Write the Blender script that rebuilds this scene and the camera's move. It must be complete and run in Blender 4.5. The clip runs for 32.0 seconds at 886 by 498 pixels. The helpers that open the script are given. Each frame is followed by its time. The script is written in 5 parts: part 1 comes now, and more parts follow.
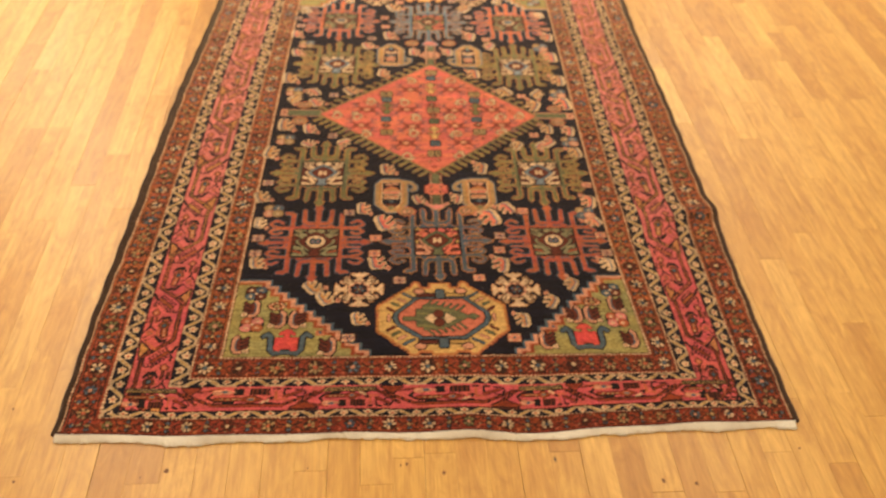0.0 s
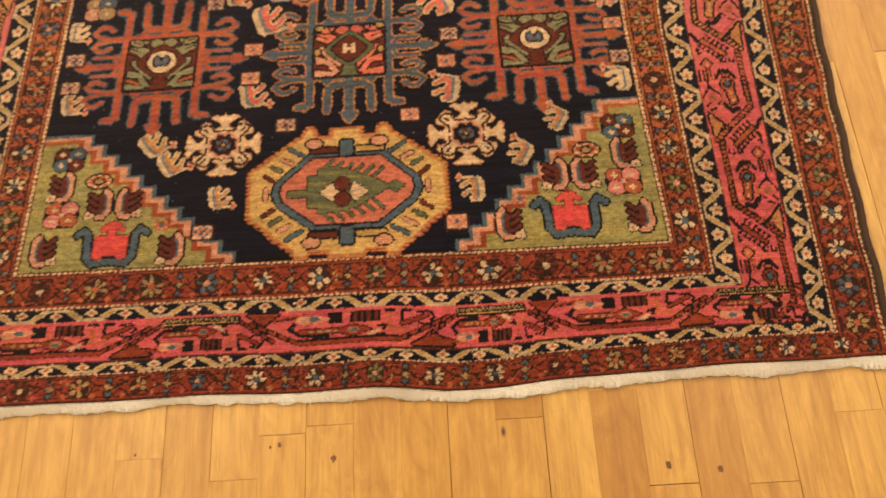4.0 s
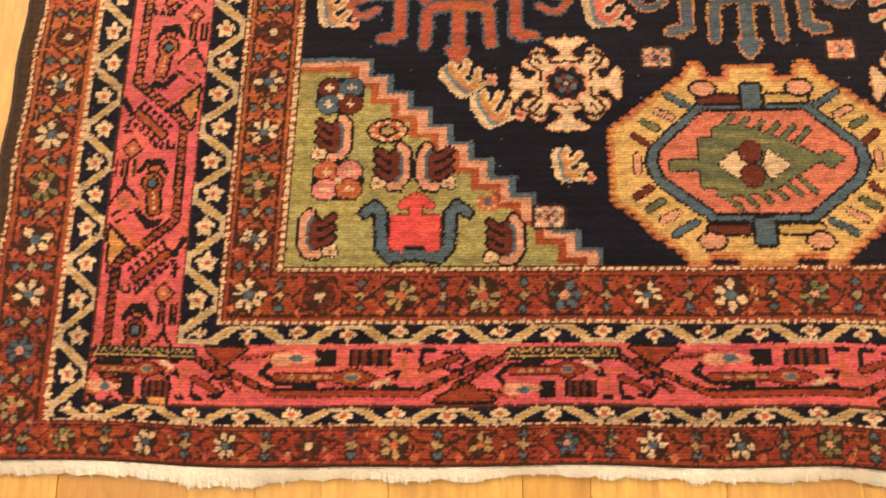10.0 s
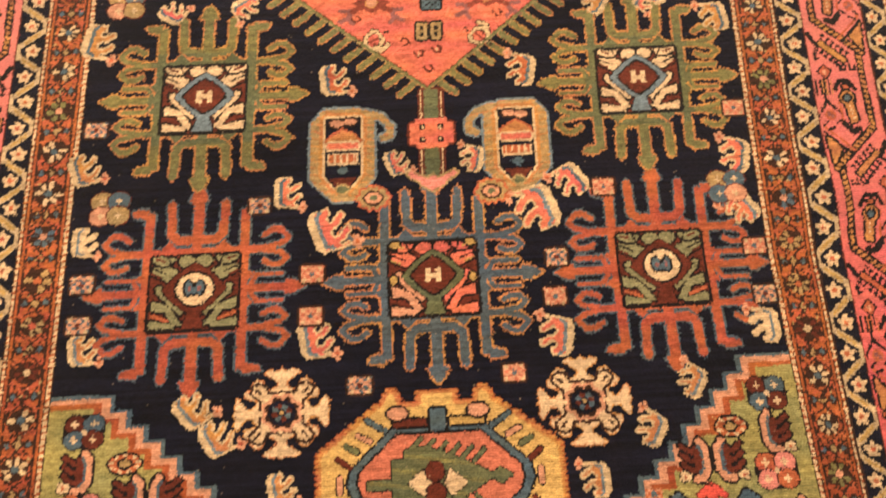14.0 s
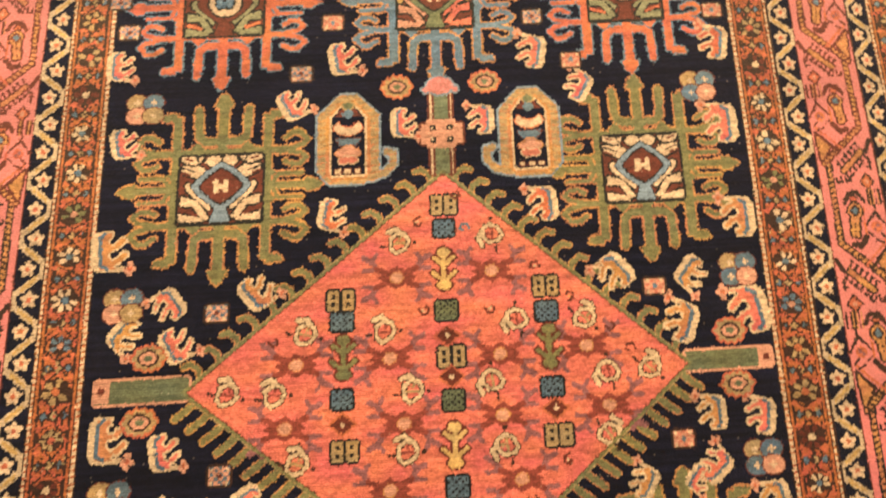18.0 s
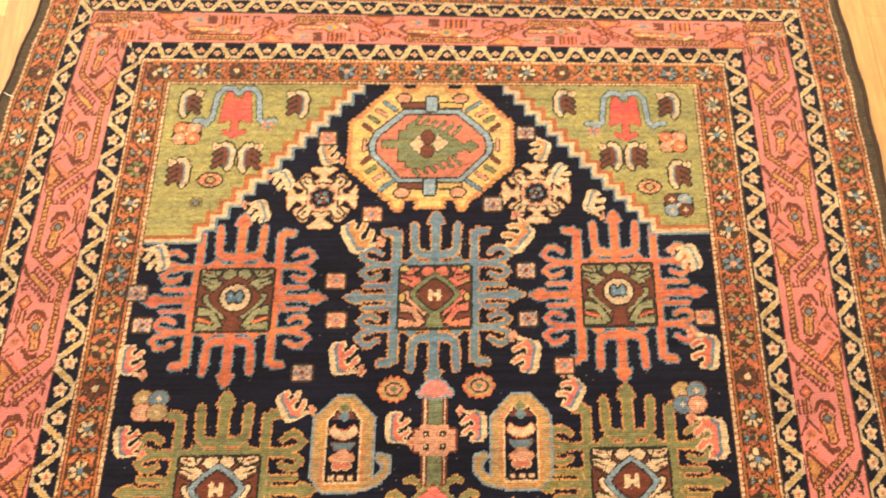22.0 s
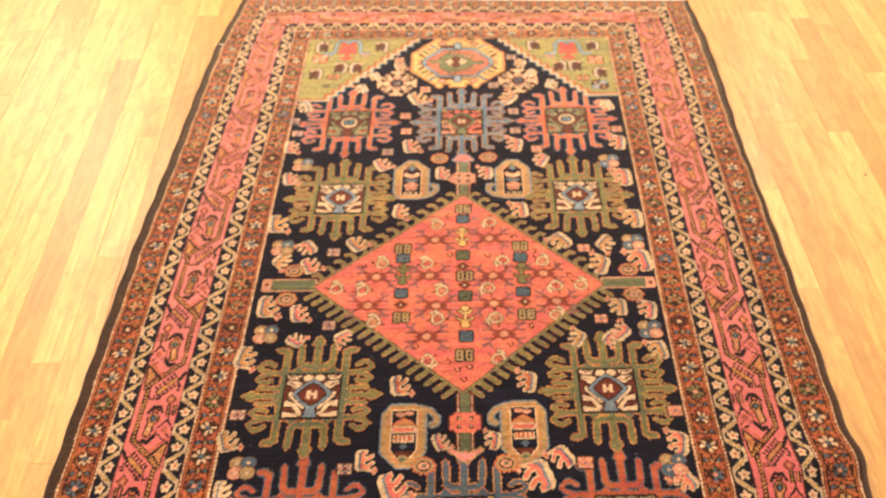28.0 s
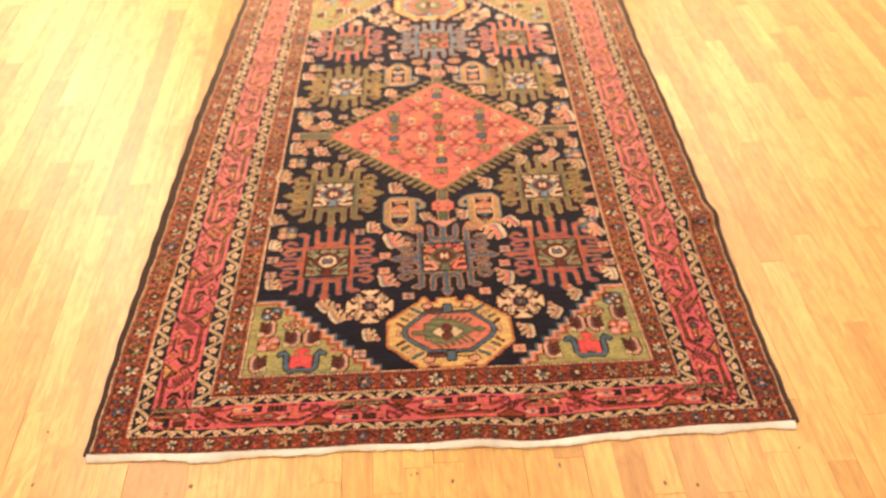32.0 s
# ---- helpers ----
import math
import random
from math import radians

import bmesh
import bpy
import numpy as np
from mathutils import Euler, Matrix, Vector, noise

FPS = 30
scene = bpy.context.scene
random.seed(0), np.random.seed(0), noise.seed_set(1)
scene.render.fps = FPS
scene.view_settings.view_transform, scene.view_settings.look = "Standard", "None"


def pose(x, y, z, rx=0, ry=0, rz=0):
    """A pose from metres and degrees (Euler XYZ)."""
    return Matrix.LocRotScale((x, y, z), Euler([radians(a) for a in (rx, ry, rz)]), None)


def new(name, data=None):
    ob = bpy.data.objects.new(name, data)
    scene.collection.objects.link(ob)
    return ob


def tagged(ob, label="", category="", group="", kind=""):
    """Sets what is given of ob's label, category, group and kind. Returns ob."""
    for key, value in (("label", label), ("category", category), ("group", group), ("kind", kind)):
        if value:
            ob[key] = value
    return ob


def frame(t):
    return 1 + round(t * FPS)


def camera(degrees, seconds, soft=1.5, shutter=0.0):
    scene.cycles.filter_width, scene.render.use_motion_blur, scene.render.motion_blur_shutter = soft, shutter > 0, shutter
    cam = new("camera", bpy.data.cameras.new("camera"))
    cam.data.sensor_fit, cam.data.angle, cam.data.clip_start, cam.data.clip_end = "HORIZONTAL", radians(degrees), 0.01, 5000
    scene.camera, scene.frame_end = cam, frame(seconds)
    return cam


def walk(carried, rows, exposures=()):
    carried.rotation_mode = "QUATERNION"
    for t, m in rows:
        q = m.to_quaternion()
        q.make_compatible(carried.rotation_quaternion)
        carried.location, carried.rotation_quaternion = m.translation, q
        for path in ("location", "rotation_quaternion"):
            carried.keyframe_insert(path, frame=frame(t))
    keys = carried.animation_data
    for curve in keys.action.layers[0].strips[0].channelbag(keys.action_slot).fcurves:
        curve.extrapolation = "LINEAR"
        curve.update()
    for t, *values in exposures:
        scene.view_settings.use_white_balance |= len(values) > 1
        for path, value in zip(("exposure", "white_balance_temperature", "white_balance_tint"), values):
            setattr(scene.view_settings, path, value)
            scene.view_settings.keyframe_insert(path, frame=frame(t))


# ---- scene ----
cam = camera(58.34, 32.0, soft=1.45, shutter=0.35)
PATH = (
    (0, -0.1171, -0.7854, 1.2675, 45.05, -3.24, -2.49),
    (0.5, -0.0889, -0.7058, 1.2415, 42.66, -2.02, -0.33),
    (1, -0.0250, -0.6139, 1.2191, 39.87, -0.74, 1.55),
    (1.5, 0.0024, -0.5634, 1.1880, 37.38, 0.07, 1.99),
    (2, -0.0037, -0.4688, 1.1531, 32.29, 0.05, -1.61),
    (2.5, -0.0303, -0.3790, 1.1151, 28.68, -0.34, -5.34),
    (3, -0.0005, -0.3200, 1.0742, 26.33, -0.45, -7.14),
    (3.5, 0.0959, -0.2636, 1.0253, 24.14, 1.87, -2.65),
    (5.5, 0.1941, -0.0602, 0.7417, 15.73, 2.82, -0.85),
    (6, 0.1488, -0.0401, 0.7035, 14.02, 3.40, -0.63),
    (6.5, 0.1002, -0.0216, 0.6941, 13.30, 3.67, 0.22),
    (7, 0.0620, -0.0033, 0.6918, 12.48, 3.54, 1.09),
    (7.5, 0.0008, 0.0084, 0.6948, 11.83, 2.68, 2.37),
    (8, -0.0588, 0.0069, 0.6901, 12.35, 2.21, 3.10),
    (8.5, -0.1216, 0.0136, 0.6945, 11.74, 2.09, 3.63),
    (9, -0.1929, 0.0110, 0.6930, 12.35, 0.78, 4.43),
    (9.5, -0.2305, 0.0075, 0.6927, 14.13, 1.35, 4.30),
    (10, -0.2701, 0.0205, 0.7029, 13.61, 1.39, 0.75),
    (10.5, -0.2914, 0.0380, 0.7252, 13.43, 1.19, -0.24),
    (11, -0.2835, 0.0657, 0.7755, 14.01, -1.56, -0.53),
    (11.5, -0.2606, 0.0805, 0.8189, 15.02, -2.21, -1.66),
    (12, -0.2110, 0.1069, 0.8507, 15.09, -1.60, -2.54),
    (12.5, -0.1139, 0.1582, 0.8759, 14.44, -0.30, -2.17),
    (13, -0.0396, 0.2008, 0.8908, 14.84, 0.77, -0.64),
    (13.5, -0.0045, 0.2325, 0.8944, 15.07, 0.42, -1.22),
    (14, -0.0227, 0.2851, 0.9030, 15.47, -1.47, -2.13),
    (14.5, -0.0446, 0.3612, 0.9057, 15.32, -2.56, -3.52),
    (15, -0.0493, 0.3899, 0.8895, 18.37, -1.96, -3.64),
    (15.5, -0.0382, 0.5131, 0.9225, 15.42, -1.35, -1.43),
    (17.5, -0.0430, 0.8246, 0.9317, 14.06, -3.12, -3.30),
    (18, -0.0547, 0.8932, 0.9357, 14.88, -2.79, -2.67),
    (18.5, -0.0451, 0.9627, 0.9497, 15.02, -2.38, -0.18),
    (19, -0.0962, 1.0185, 0.9609, 17.19, -2.77, 1.47),
    (19.5, -0.1260, 1.0708, 0.9833, 18.35, -2.05, 2.22),
    (20, -0.1234, 1.1084, 1.0035, 18.98, -1.07, 2.57),
    (20.5, -0.1116, 1.1348, 1.0183, 19.59, -0.73, 2.15),
    (21, -0.0808, 1.1544, 1.0253, 19.89, -0.99, 1.25),
    (21.5, -0.0457, 1.1619, 1.0366, 20.27, -1.50, 0.60),
    (22, -0.0125, 1.1542, 1.0489, 20.87, -1.71, 0.20),
    (22.5, -0.0077, 1.1131, 1.0913, 22.40, -1.20, 0.00),
    (23, -0.0218, 1.0170, 1.1239, 25.50, -1.19, -0.33),
    (23.5, -0.0648, 0.8952, 1.1327, 27.23, -1.72, -0.84),
    (24, -0.0626, 0.7914, 1.1388, 28.51, -1.75, 0.10),
    (24.5, -0.0345, 0.6742, 1.1657, 30.71, -1.15, 1.38),
    (26.5, -0.0924, 0.3025, 1.2472, 37.75, -1.15, -1.24),
    (27, -0.0591, 0.1958, 1.2514, 38.71, -0.81, -0.24),
    (27.5, -0.0293, 0.0891, 1.2668, 39.43, 0.16, 0.50),
    (28, -0.0414, 0.0108, 1.2784, 40.07, -0.18, 0.07),
    (28.5, -0.0846, -0.1078, 1.2895, 41.34, -0.22, -1.93),
    (29, -0.0865, -0.2024, 1.2926, 42.24, -0.50, -2.30),
    (29.5, -0.0588, -0.3121, 1.2976, 42.77, -0.12, -1.70),
    (30, -0.0294, -0.4350, 1.2999, 43.33, 0.19, 0.06),
    (30.5, -0.0391, -0.5242, 1.3060, 43.33, -0.12, 0.20),
    (31, -0.0683, -0.6125, 1.3071, 43.80, -0.33, -1.24),
    (31.5, -0.0880, -0.7222, 1.3183, 44.62, -0.23, -2.40),
    (32, -0.0651, -0.8141, 1.3380, 45.21, -0.13, -2.44),
)
EXPOSURES = ((0.0, -0.60, 6450, 10), (1.0, -0.66, 6450, 10), (2.0, -0.48, 6450, 10), (3.0, -0.50, 6450, 10), (6.0, -0.58, 6400, 10), (7.0, -0.48, 6400, 9), (8.0, -0.28, 6350, 10), (9.0, -0.14, 6250, 10), (10.0, -0.16, 6150, 10), (11.0, -0.18, 6100, 10), (12.0, -0.06, 6050, 9),
             (13.0, -0.12, 6050, 8), (15.0, -0.10, 6050, 7), (18.0, -0.28, 6000, 6), (22.0, -0.28, 5950, 6), (24.5, -0.24, 5930, 8), (27.0, -0.17, 5900, 12), (32.0, 0.0, 5950, 16))
cam.data.dof.use_dof, cam.data.dof.focus_distance, cam.data.dof.aperture_fstop = True, 0.82, 6.6
walk(cam, [(t, pose(x, y, z, rx, ry, rz)) for t, x, y, z, rx, ry, rz in PATH], EXPOSURES)

# ---- light ----
world = bpy.data.worlds.new("room_world")
scene.world = world
world.use_nodes = True
world.node_tree.nodes["Background"].inputs["Color"].default_value = (1.0, 0.86, 0.66, 1)
world.node_tree.nodes["Background"].inputs["Strength"].default_value = 0.05

# unseen panels, added and placed to light the rug and floor
LAMP_COLOUR = (1.0, 0.86, 0.66)
LAMP_POWER = 46
LAMP_PLACES = ((-1.5, 0.9), (1.5, 0.9), (-1.6, 2.6), (1.6, 2.6), (-2.6, 4.4), (2.0, 4.4), (-1.5, -1.2), (1.5, -1.2))
EAST_SHARE = 0.68
CEILING = 2.9


def lamp(x, y):
    data = bpy.data.lights.new("added_panel_light", "AREA")
    data.shape, data.size, data.size_y = "RECTANGLE", 0.55, 1.15
    # power weighted to west and north to grade the light
    data.energy, data.color = LAMP_POWER * (1.04 if x < 0 else EAST_SHARE) * (0.22 if y < 0 else 0.62 if y < 1 else 1.30 if y < 4 else 1.75), LAMP_COLOUR
    new("added_panel_light", data).matrix_world = pose(x, y, CEILING - 0.09)


for place in LAMP_PLACES:
    lamp(*place)


# ---- materials ----
def material(name, roughness=0.6, metallic=0.0):
    m = bpy.data.materials.new(name)
    m.use_nodes = True
    n = m.node_tree.nodes
    b = n["Principled BSDF"]
    b.inputs["Roughness"].default_value, b.inputs["Metallic"].default_value = roughness, metallic
    return m, n, m.node_tree.links, b


def node(n, kind, **values):
    made = n.new(kind)
    for key, value in values.items():
        made.inputs[key.replace("_", " ")].default_value = value
    return made


def mix(n, links, a, b, factor, mode="MIX"):
    made = n.new("ShaderNodeMix")
    made.data_type, made.blend_type = "RGBA", mode
    for slot, value in ((0, factor), (6, a), (7, b)):
        if isinstance(value, (int, float, tuple)):
            made.inputs[slot].default_value = value
        else:
            links.new(value, made.inputs[slot])
    return made.outputs[2]


def ramp(n, links, source, low, high):
    made = n.new("ShaderNodeMapRange")
    made.inputs["From Min"].default_value, made.inputs["From Max"].default_value = low, high
    links.new(source, made.inputs["Value"])
    return made.outputs["Result"]


def bump(n, links, b, height, strength, distance):
    made = node(n, "ShaderNodeBump", Strength=strength, Distance=distance)
    links.new(height, made.inputs["Height"])
    links.new(made.outputs["Normal"], b.inputs["Normal"])


def plain(name, colour, roughness=0.8, grain=60.0, depth=0.25, relief=0.2):
    """A surface of one colour with mottling at two scales and fine relief."""
    m, n, links, b = material(name, roughness)
    place = n.new("ShaderNodeTexCoord").outputs["Object"]
    fine, broad = node(n, "ShaderNodeTexNoise", Scale=grain, Detail=5.0), node(n, "ShaderNodeTexNoise", Scale=grain / 14, Detail=3.0)
    for tex in (fine, broad):
        links.new(place, tex.inputs["Vector"])
    dark = tuple(c * (1 - depth) for c in colour) + (1,)
    light = tuple(min(1, c * (1 + depth)) for c in colour) + (1,)
    first = mix(n, links, dark, light, fine.outputs["Fac"])
    links.new(mix(n, links, first, tuple(c * 0.85 for c in colour) + (1,), ramp(n, links, broad.outputs["Fac"], 0.45, 0.75)), b.inputs["Base Color"])
    bump(n, links, b, fine.outputs["Fac"], relief, 0.002)
    return m


def pile_material():
    """Knotted wool: the dye of each knot, uneven dye lots, random flecks, ribs of the weft."""
    m, n, links, b = material("wool_pile", 0.93)
    place = n.new("ShaderNodeTexCoord").outputs["Object"]
    dye = n.new("ShaderNodeVertexColor")
    dye.layer_name = "dye"
    knots = node(n, "ShaderNodeTexNoise", Scale=520.0, Detail=3.0, Roughness=0.7)
    links.new(place, knots.inputs["Vector"])
    weft = n.new("ShaderNodeTexWave")
    weft.bands_direction = "Y"
    for key, value in (("Scale", 116.0), ("Distortion", 5.0), ("Detail", 2.0), ("Detail Scale", 1.6)):
        weft.inputs[key].default_value = value
    links.new(place, weft.inputs["Vector"])
    lots = node(n, "ShaderNodeTexNoise", Scale=5.0, Detail=4.0, Roughness=0.6)
    band = node(n, "ShaderNodeMapping", Scale=(0.35, 2.6, 1.0))
    links.new(place, band.inputs["Vector"])
    links.new(band.outputs["Vector"], lots.inputs["Vector"])
    shade = ramp(n, links, knots.outputs["Fac"], 0.28, 0.72)
    tone = mix(n, links, (0.74, 0.74, 0.74, 1), (1.24, 1.24, 1.24, 1), shade)
    coloured = mix(n, links, dye.outputs["Color"], tone, 1.0, "MULTIPLY")
    ribs = mix(n, links, (0.80, 0.80, 0.80, 1), (1.11, 1.11, 1.11, 1), weft.outputs["Fac"])
    ribbed = mix(n, links, coloured, ribs, 1.0, "MULTIPLY")
    tone_shift = mix(n, links, (0.80, 0.80, 0.82, 1), (1.16, 1.13, 1.10, 1), ramp(n, links, lots.outputs["Fac"], 0.3, 0.7))
    links.new(mix(n, links, ribbed, tone_shift, 1.0, "MULTIPLY"), b.inputs["Base Color"])
    b.inputs["Sheen Weight"].default_value = 0.26
    b.inputs["Sheen Roughness"].default_value = 0.45
    b.inputs["Sheen Tint"].default_value = (1.0, 0.90, 0.82, 1)
    b.inputs["Specular IOR Level"].default_value = 0.10
    bump(n, links, b, knots.outputs["Fac"], 0.55, 0.0016)
    return m


def wood_material(name, tint):
    """Honey-coloured hardwood strip: each board its own tone, long grain, small knots, satin varnish."""
    m, n, links, b = material(name, 0.34)
    place = n.new("ShaderNodeTexCoord").outputs["Object"]
    info = n.new("ShaderNodeObjectInfo")
    geo = n.new("ShaderNodeNewGeometry")
    chance = n.new("ShaderNodeMath")
    chance.operation = "ADD"
    links.new(info.outputs["Random"], chance.inputs[0])
    links.new(geo.outputs["Random Per Island"], chance.inputs[1])
    whole = n.new("ShaderNodeMath")
    whole.operation = "FRACT"
    links.new(chance.outputs[0], whole.inputs[0])
    shift = n.new("ShaderNodeVectorMath")
    shift.operation = "MULTIPLY_ADD"
    shift.inputs[1].default_value = (17.0, 31.0, 0.0)
    links.new(whole.outputs[0], shift.inputs[0])
    links.new(place, shift.inputs[2])
    where = shift.outputs["Vector"]
    along = node(n, "ShaderNodeMapping", Scale=(22.0, 2.2, 8.0))
    links.new(where, along.inputs["Vector"])
    grain = node(n, "ShaderNodeTexNoise", Scale=1.6, Detail=6.0, Roughness=0.60, Distortion=1.3)
    links.new(along.outputs["Vector"], grain.inputs["Vector"])
    pores = node(n, "ShaderNodeMapping", Scale=(420.0, 14.0, 40.0))
    links.new(where, pores.inputs["Vector"])
    pore = node(n, "ShaderNodeTexNoise", Scale=1.0, Detail=3.0)
    links.new(pores.outputs["Vector"], pore.inputs["Vector"])
    spots = node(n, "ShaderNodeTexVoronoi", Scale=4.2)
    squash = node(n, "ShaderNodeMapping", Scale=(2.2, 1.0, 1.0))
    links.new(where, squash.inputs["Vector"])
    links.new(squash.outputs["Vector"], spots.inputs["Vector"])
    stain = node(n, "ShaderNodeTexNoise", Scale=2.4, Detail=4.0)
    links.new(where, stain.inputs["Vector"])
    tone = n.new("ShaderNodeValToRGB")
    tone.color_ramp.elements[0].color = (tint[0] * 0.80, tint[1] * 0.71, tint[2] * 0.57, 1)
    tone.color_ramp.elements[1].color = (tint[0] * 1.09, tint[1] * 1.15, tint[2] * 1.30, 1)
    middle = tone.color_ramp.elements.new(0.42)
    middle.color = (*tint, 1)
    links.new(whole.outputs[0], tone.inputs["Fac"])
    grained = mix(n, links, tone.outputs["Color"], (tint[0] * 0.62, tint[1] * 0.47, tint[2] * 0.32, 1), ramp(n, links, grain.outputs["Fac"], 0.44, 0.98))
    stained = mix(n, links, grained, (tint[0] * 0.72, tint[1] * 0.55, tint[2] * 0.35, 1), ramp(n, links, stain.outputs["Fac"], 0.52, 0.90))
    fine = mix(n, links, stained, (tint[0] * 0.5, tint[1] * 0.36, tint[2] * 0.22, 1), ramp(n, links, pore.outputs["Fac"], 0.56, 1.15))
    figure = node(n, "ShaderNodeTexNoise", Scale=1.0, Detail=5.0, Roughness=0.65, Distortion=1.8)
    flame = node(n, "ShaderNodeMapping", Scale=(30.0, 9.0, 8.0))
    links.new(where, flame.inputs["Vector"])
    links.new(flame.outputs["Vector"], figure.inputs["Vector"])
    patchy = mix(n, links, (0.70, 0.58, 0.40, 1), (1.14, 1.16, 1.18, 1), ramp(n, links, figure.outputs["Fac"], 0.30, 0.66))
    fine = mix(n, links, fine, patchy, 0.62, "MULTIPLY")
    streak = node(n, "ShaderNodeTexNoise", Scale=1.0, Detail=4.0, Roughness=0.7)
    thin = node(n, "ShaderNodeMapping", Scale=(150.0, 4.5, 8.0))
    links.new(where, thin.inputs["Vector"])
    links.new(thin.outputs["Vector"], streak.inputs["Vector"])
    fine = mix(n, links, fine, mix(n, links, (0.80, 0.72, 0.58, 1), (1.06, 1.07, 1.08, 1), ramp(n, links, streak.outputs["Fac"], 0.34, 0.56)), 0.52, "MULTIPLY")
    knot = mix(n, links, (0.05, 0.022, 0.008, 1), fine, ramp(n, links, spots.outputs["Distance"], 0.010, 0.034))
    links.new(knot, b.inputs["Base Color"])
    rough = ramp(n, links, stain.outputs["Fac"], -0.9, 2.1)
    links.new(rough, b.inputs["Roughness"])
    b.inputs["Coat Weight"].default_value = 0.62
    b.inputs["Coat Roughness"].default_value = 0.47
    bump(n, links, b, grain.outputs["Fac"], 0.06, 0.001)
    return m


PILE = pile_material()
WOOD = wood_material("honey_hardwood", (0.634, 0.372, 0.078))
GAP = plain("dark_joint", (0.22, 0.105, 0.035), 0.9)
FRINGE = plain("cotton_fringe", (0.93, 0.89, 0.79), 0.95, 300.0, 0.10, 0.6)
CORD = plain("dark_wool_cord", (0.060, 0.034, 0.021), 0.95, 420.0, 0.45, 0.8)
BACK = plain("rug_back", (0.16, 0.09, 0.06), 0.95, 300.0)
PLASTER = plain("cream_plaster", (0.74, 0.69, 0.60), 0.9, 30.0, 0.04, 0.1)
CEIL = plain("white_ceiling", (0.80, 0.78, 0.74), 0.95, 40.0, 0.04, 0.1)
TRIM = plain("white_trim", (0.78, 0.76, 0.72), 0.45, 20.0, 0.03, 0.05)


def glow(name, colour, strength):
    m, n, links, b = material(name, 0.5)
    b.inputs["Base Color"].default_value = (0.8, 0.8, 0.8, 1)
    b.inputs["Emission Color"].default_value = (*colour, 1)
    b.inputs["Emission Strength"].default_value = strength
    return m


DIFFUSER = glow("lamp_diffuser", LAMP_COLOUR, 4.0)


# ---- mesh helpers ----
def part(name, bm, mat, parent=None, label=""):
    me = bpy.data.meshes.new(name)
    bm.to_mesh(me)
    bm.free()
    me.materials.append(mat)
    ob = new(name, me)
    ob.parent = parent
    return tagged(ob, label)


def box(bm, x0, y0, z0, x1, y1, z1, bevel=0.0):
    made = bmesh.ops.create_cube(bm, size=1.0)
    bmesh.ops.scale(bm, vec=(x1 - x0, y1 - y0, z1 - z0), verts=made["verts"])
    bmesh.ops.translate(bm, vec=((x0 + x1) / 2, (y0 + y1) / 2, (z0 + z1) / 2), verts=made["verts"])
    if bevel:
        edges = list({e for v in made["verts"] for e in v.link_edges})
        bmesh.ops.bevel(bm, geom=edges, offset=bevel, segments=1, affect="EDGES")
    return bm


# ---- room ----
ROOM = (-3.2, -2.6, 3.3, 5.2)
WALL = 0.12


def wall(name, x0, y0, x1, y1):
    tagged(part(name, box(bmesh.new(), x0, y0, -0.03, x1, y1, CEILING), PLASTER), "plain cream plaster wall of the room", "wall", kind="structure")


wall("wall_west", ROOM[0] - WALL, ROOM[1] - WALL, ROOM[0], ROOM[3] + WALL)
wall("wall_east", ROOM[2], ROOM[1] - WALL, ROOM[2] + WALL, ROOM[3] + WALL)
wall("wall_south", ROOM[0], ROOM[1] - WALL, ROOM[2], ROOM[1])
wall("wall_north", ROOM[0], ROOM[3], ROOM[2], ROOM[3] + WALL)
tagged(part("ceiling", box(bmesh.new(), ROOM[0] - WALL, ROOM[1] - WALL, CEILING, ROOM[2] + WALL, ROOM[3] + WALL, CEILING + 0.1), CEIL),
       "plain white ceiling", "ceiling", kind="structure")
for index, (x0, y0, x1, y1) in enumerate(((ROOM[0], ROOM[1], ROOM[0] + 0.015, ROOM[3]), (ROOM[2] - 0.015, ROOM[1], ROOM[2], ROOM[3]),
                                          (ROOM[0] + 0.015, ROOM[1], ROOM[2] - 0.015, ROOM[1] + 0.015), (ROOM[0] + 0.015, ROOM[3] - 0.015, ROOM[2] - 0.015, ROOM[3]))):
    tagged(part("baseboard", box(bmesh.new(), x0, y0, 0.0, x1, y1, 0.11, 0.003), TRIM), "white painted baseboard along the wall", "baseboard", kind="structure")


# fixture modelled round each added light
def added_ceiling_panel(x, y):
    base = tagged(new("added_ceiling_light"), "unseen rectangular warm white ceiling light panel, added to light the rug", "ceiling light", "ceiling lights")
    base.location = (x, y, CEILING)
    frame_mesh = bmesh.new()
    for x0, y0, x1, y1 in ((-0.32, -0.62, -0.29, 0.62), (0.29, -0.62, 0.32, 0.62), (-0.29, -0.62, 0.29, -0.59), (-0.29, 0.59, 0.29, 0.62)):
        box(frame_mesh, x0, y0, -0.07, x1, y1, 0.0)
    part("frame", frame_mesh, TRIM, base)
    part("diffuser", box(bmesh.new(), -0.288, -0.588, -0.05, 0.288, 0.588, -0.03), DIFFUSER, base, "glowing white diffuser of an added light panel")


for place in LAMP_PLACES:
    added_ceiling_panel(*place)

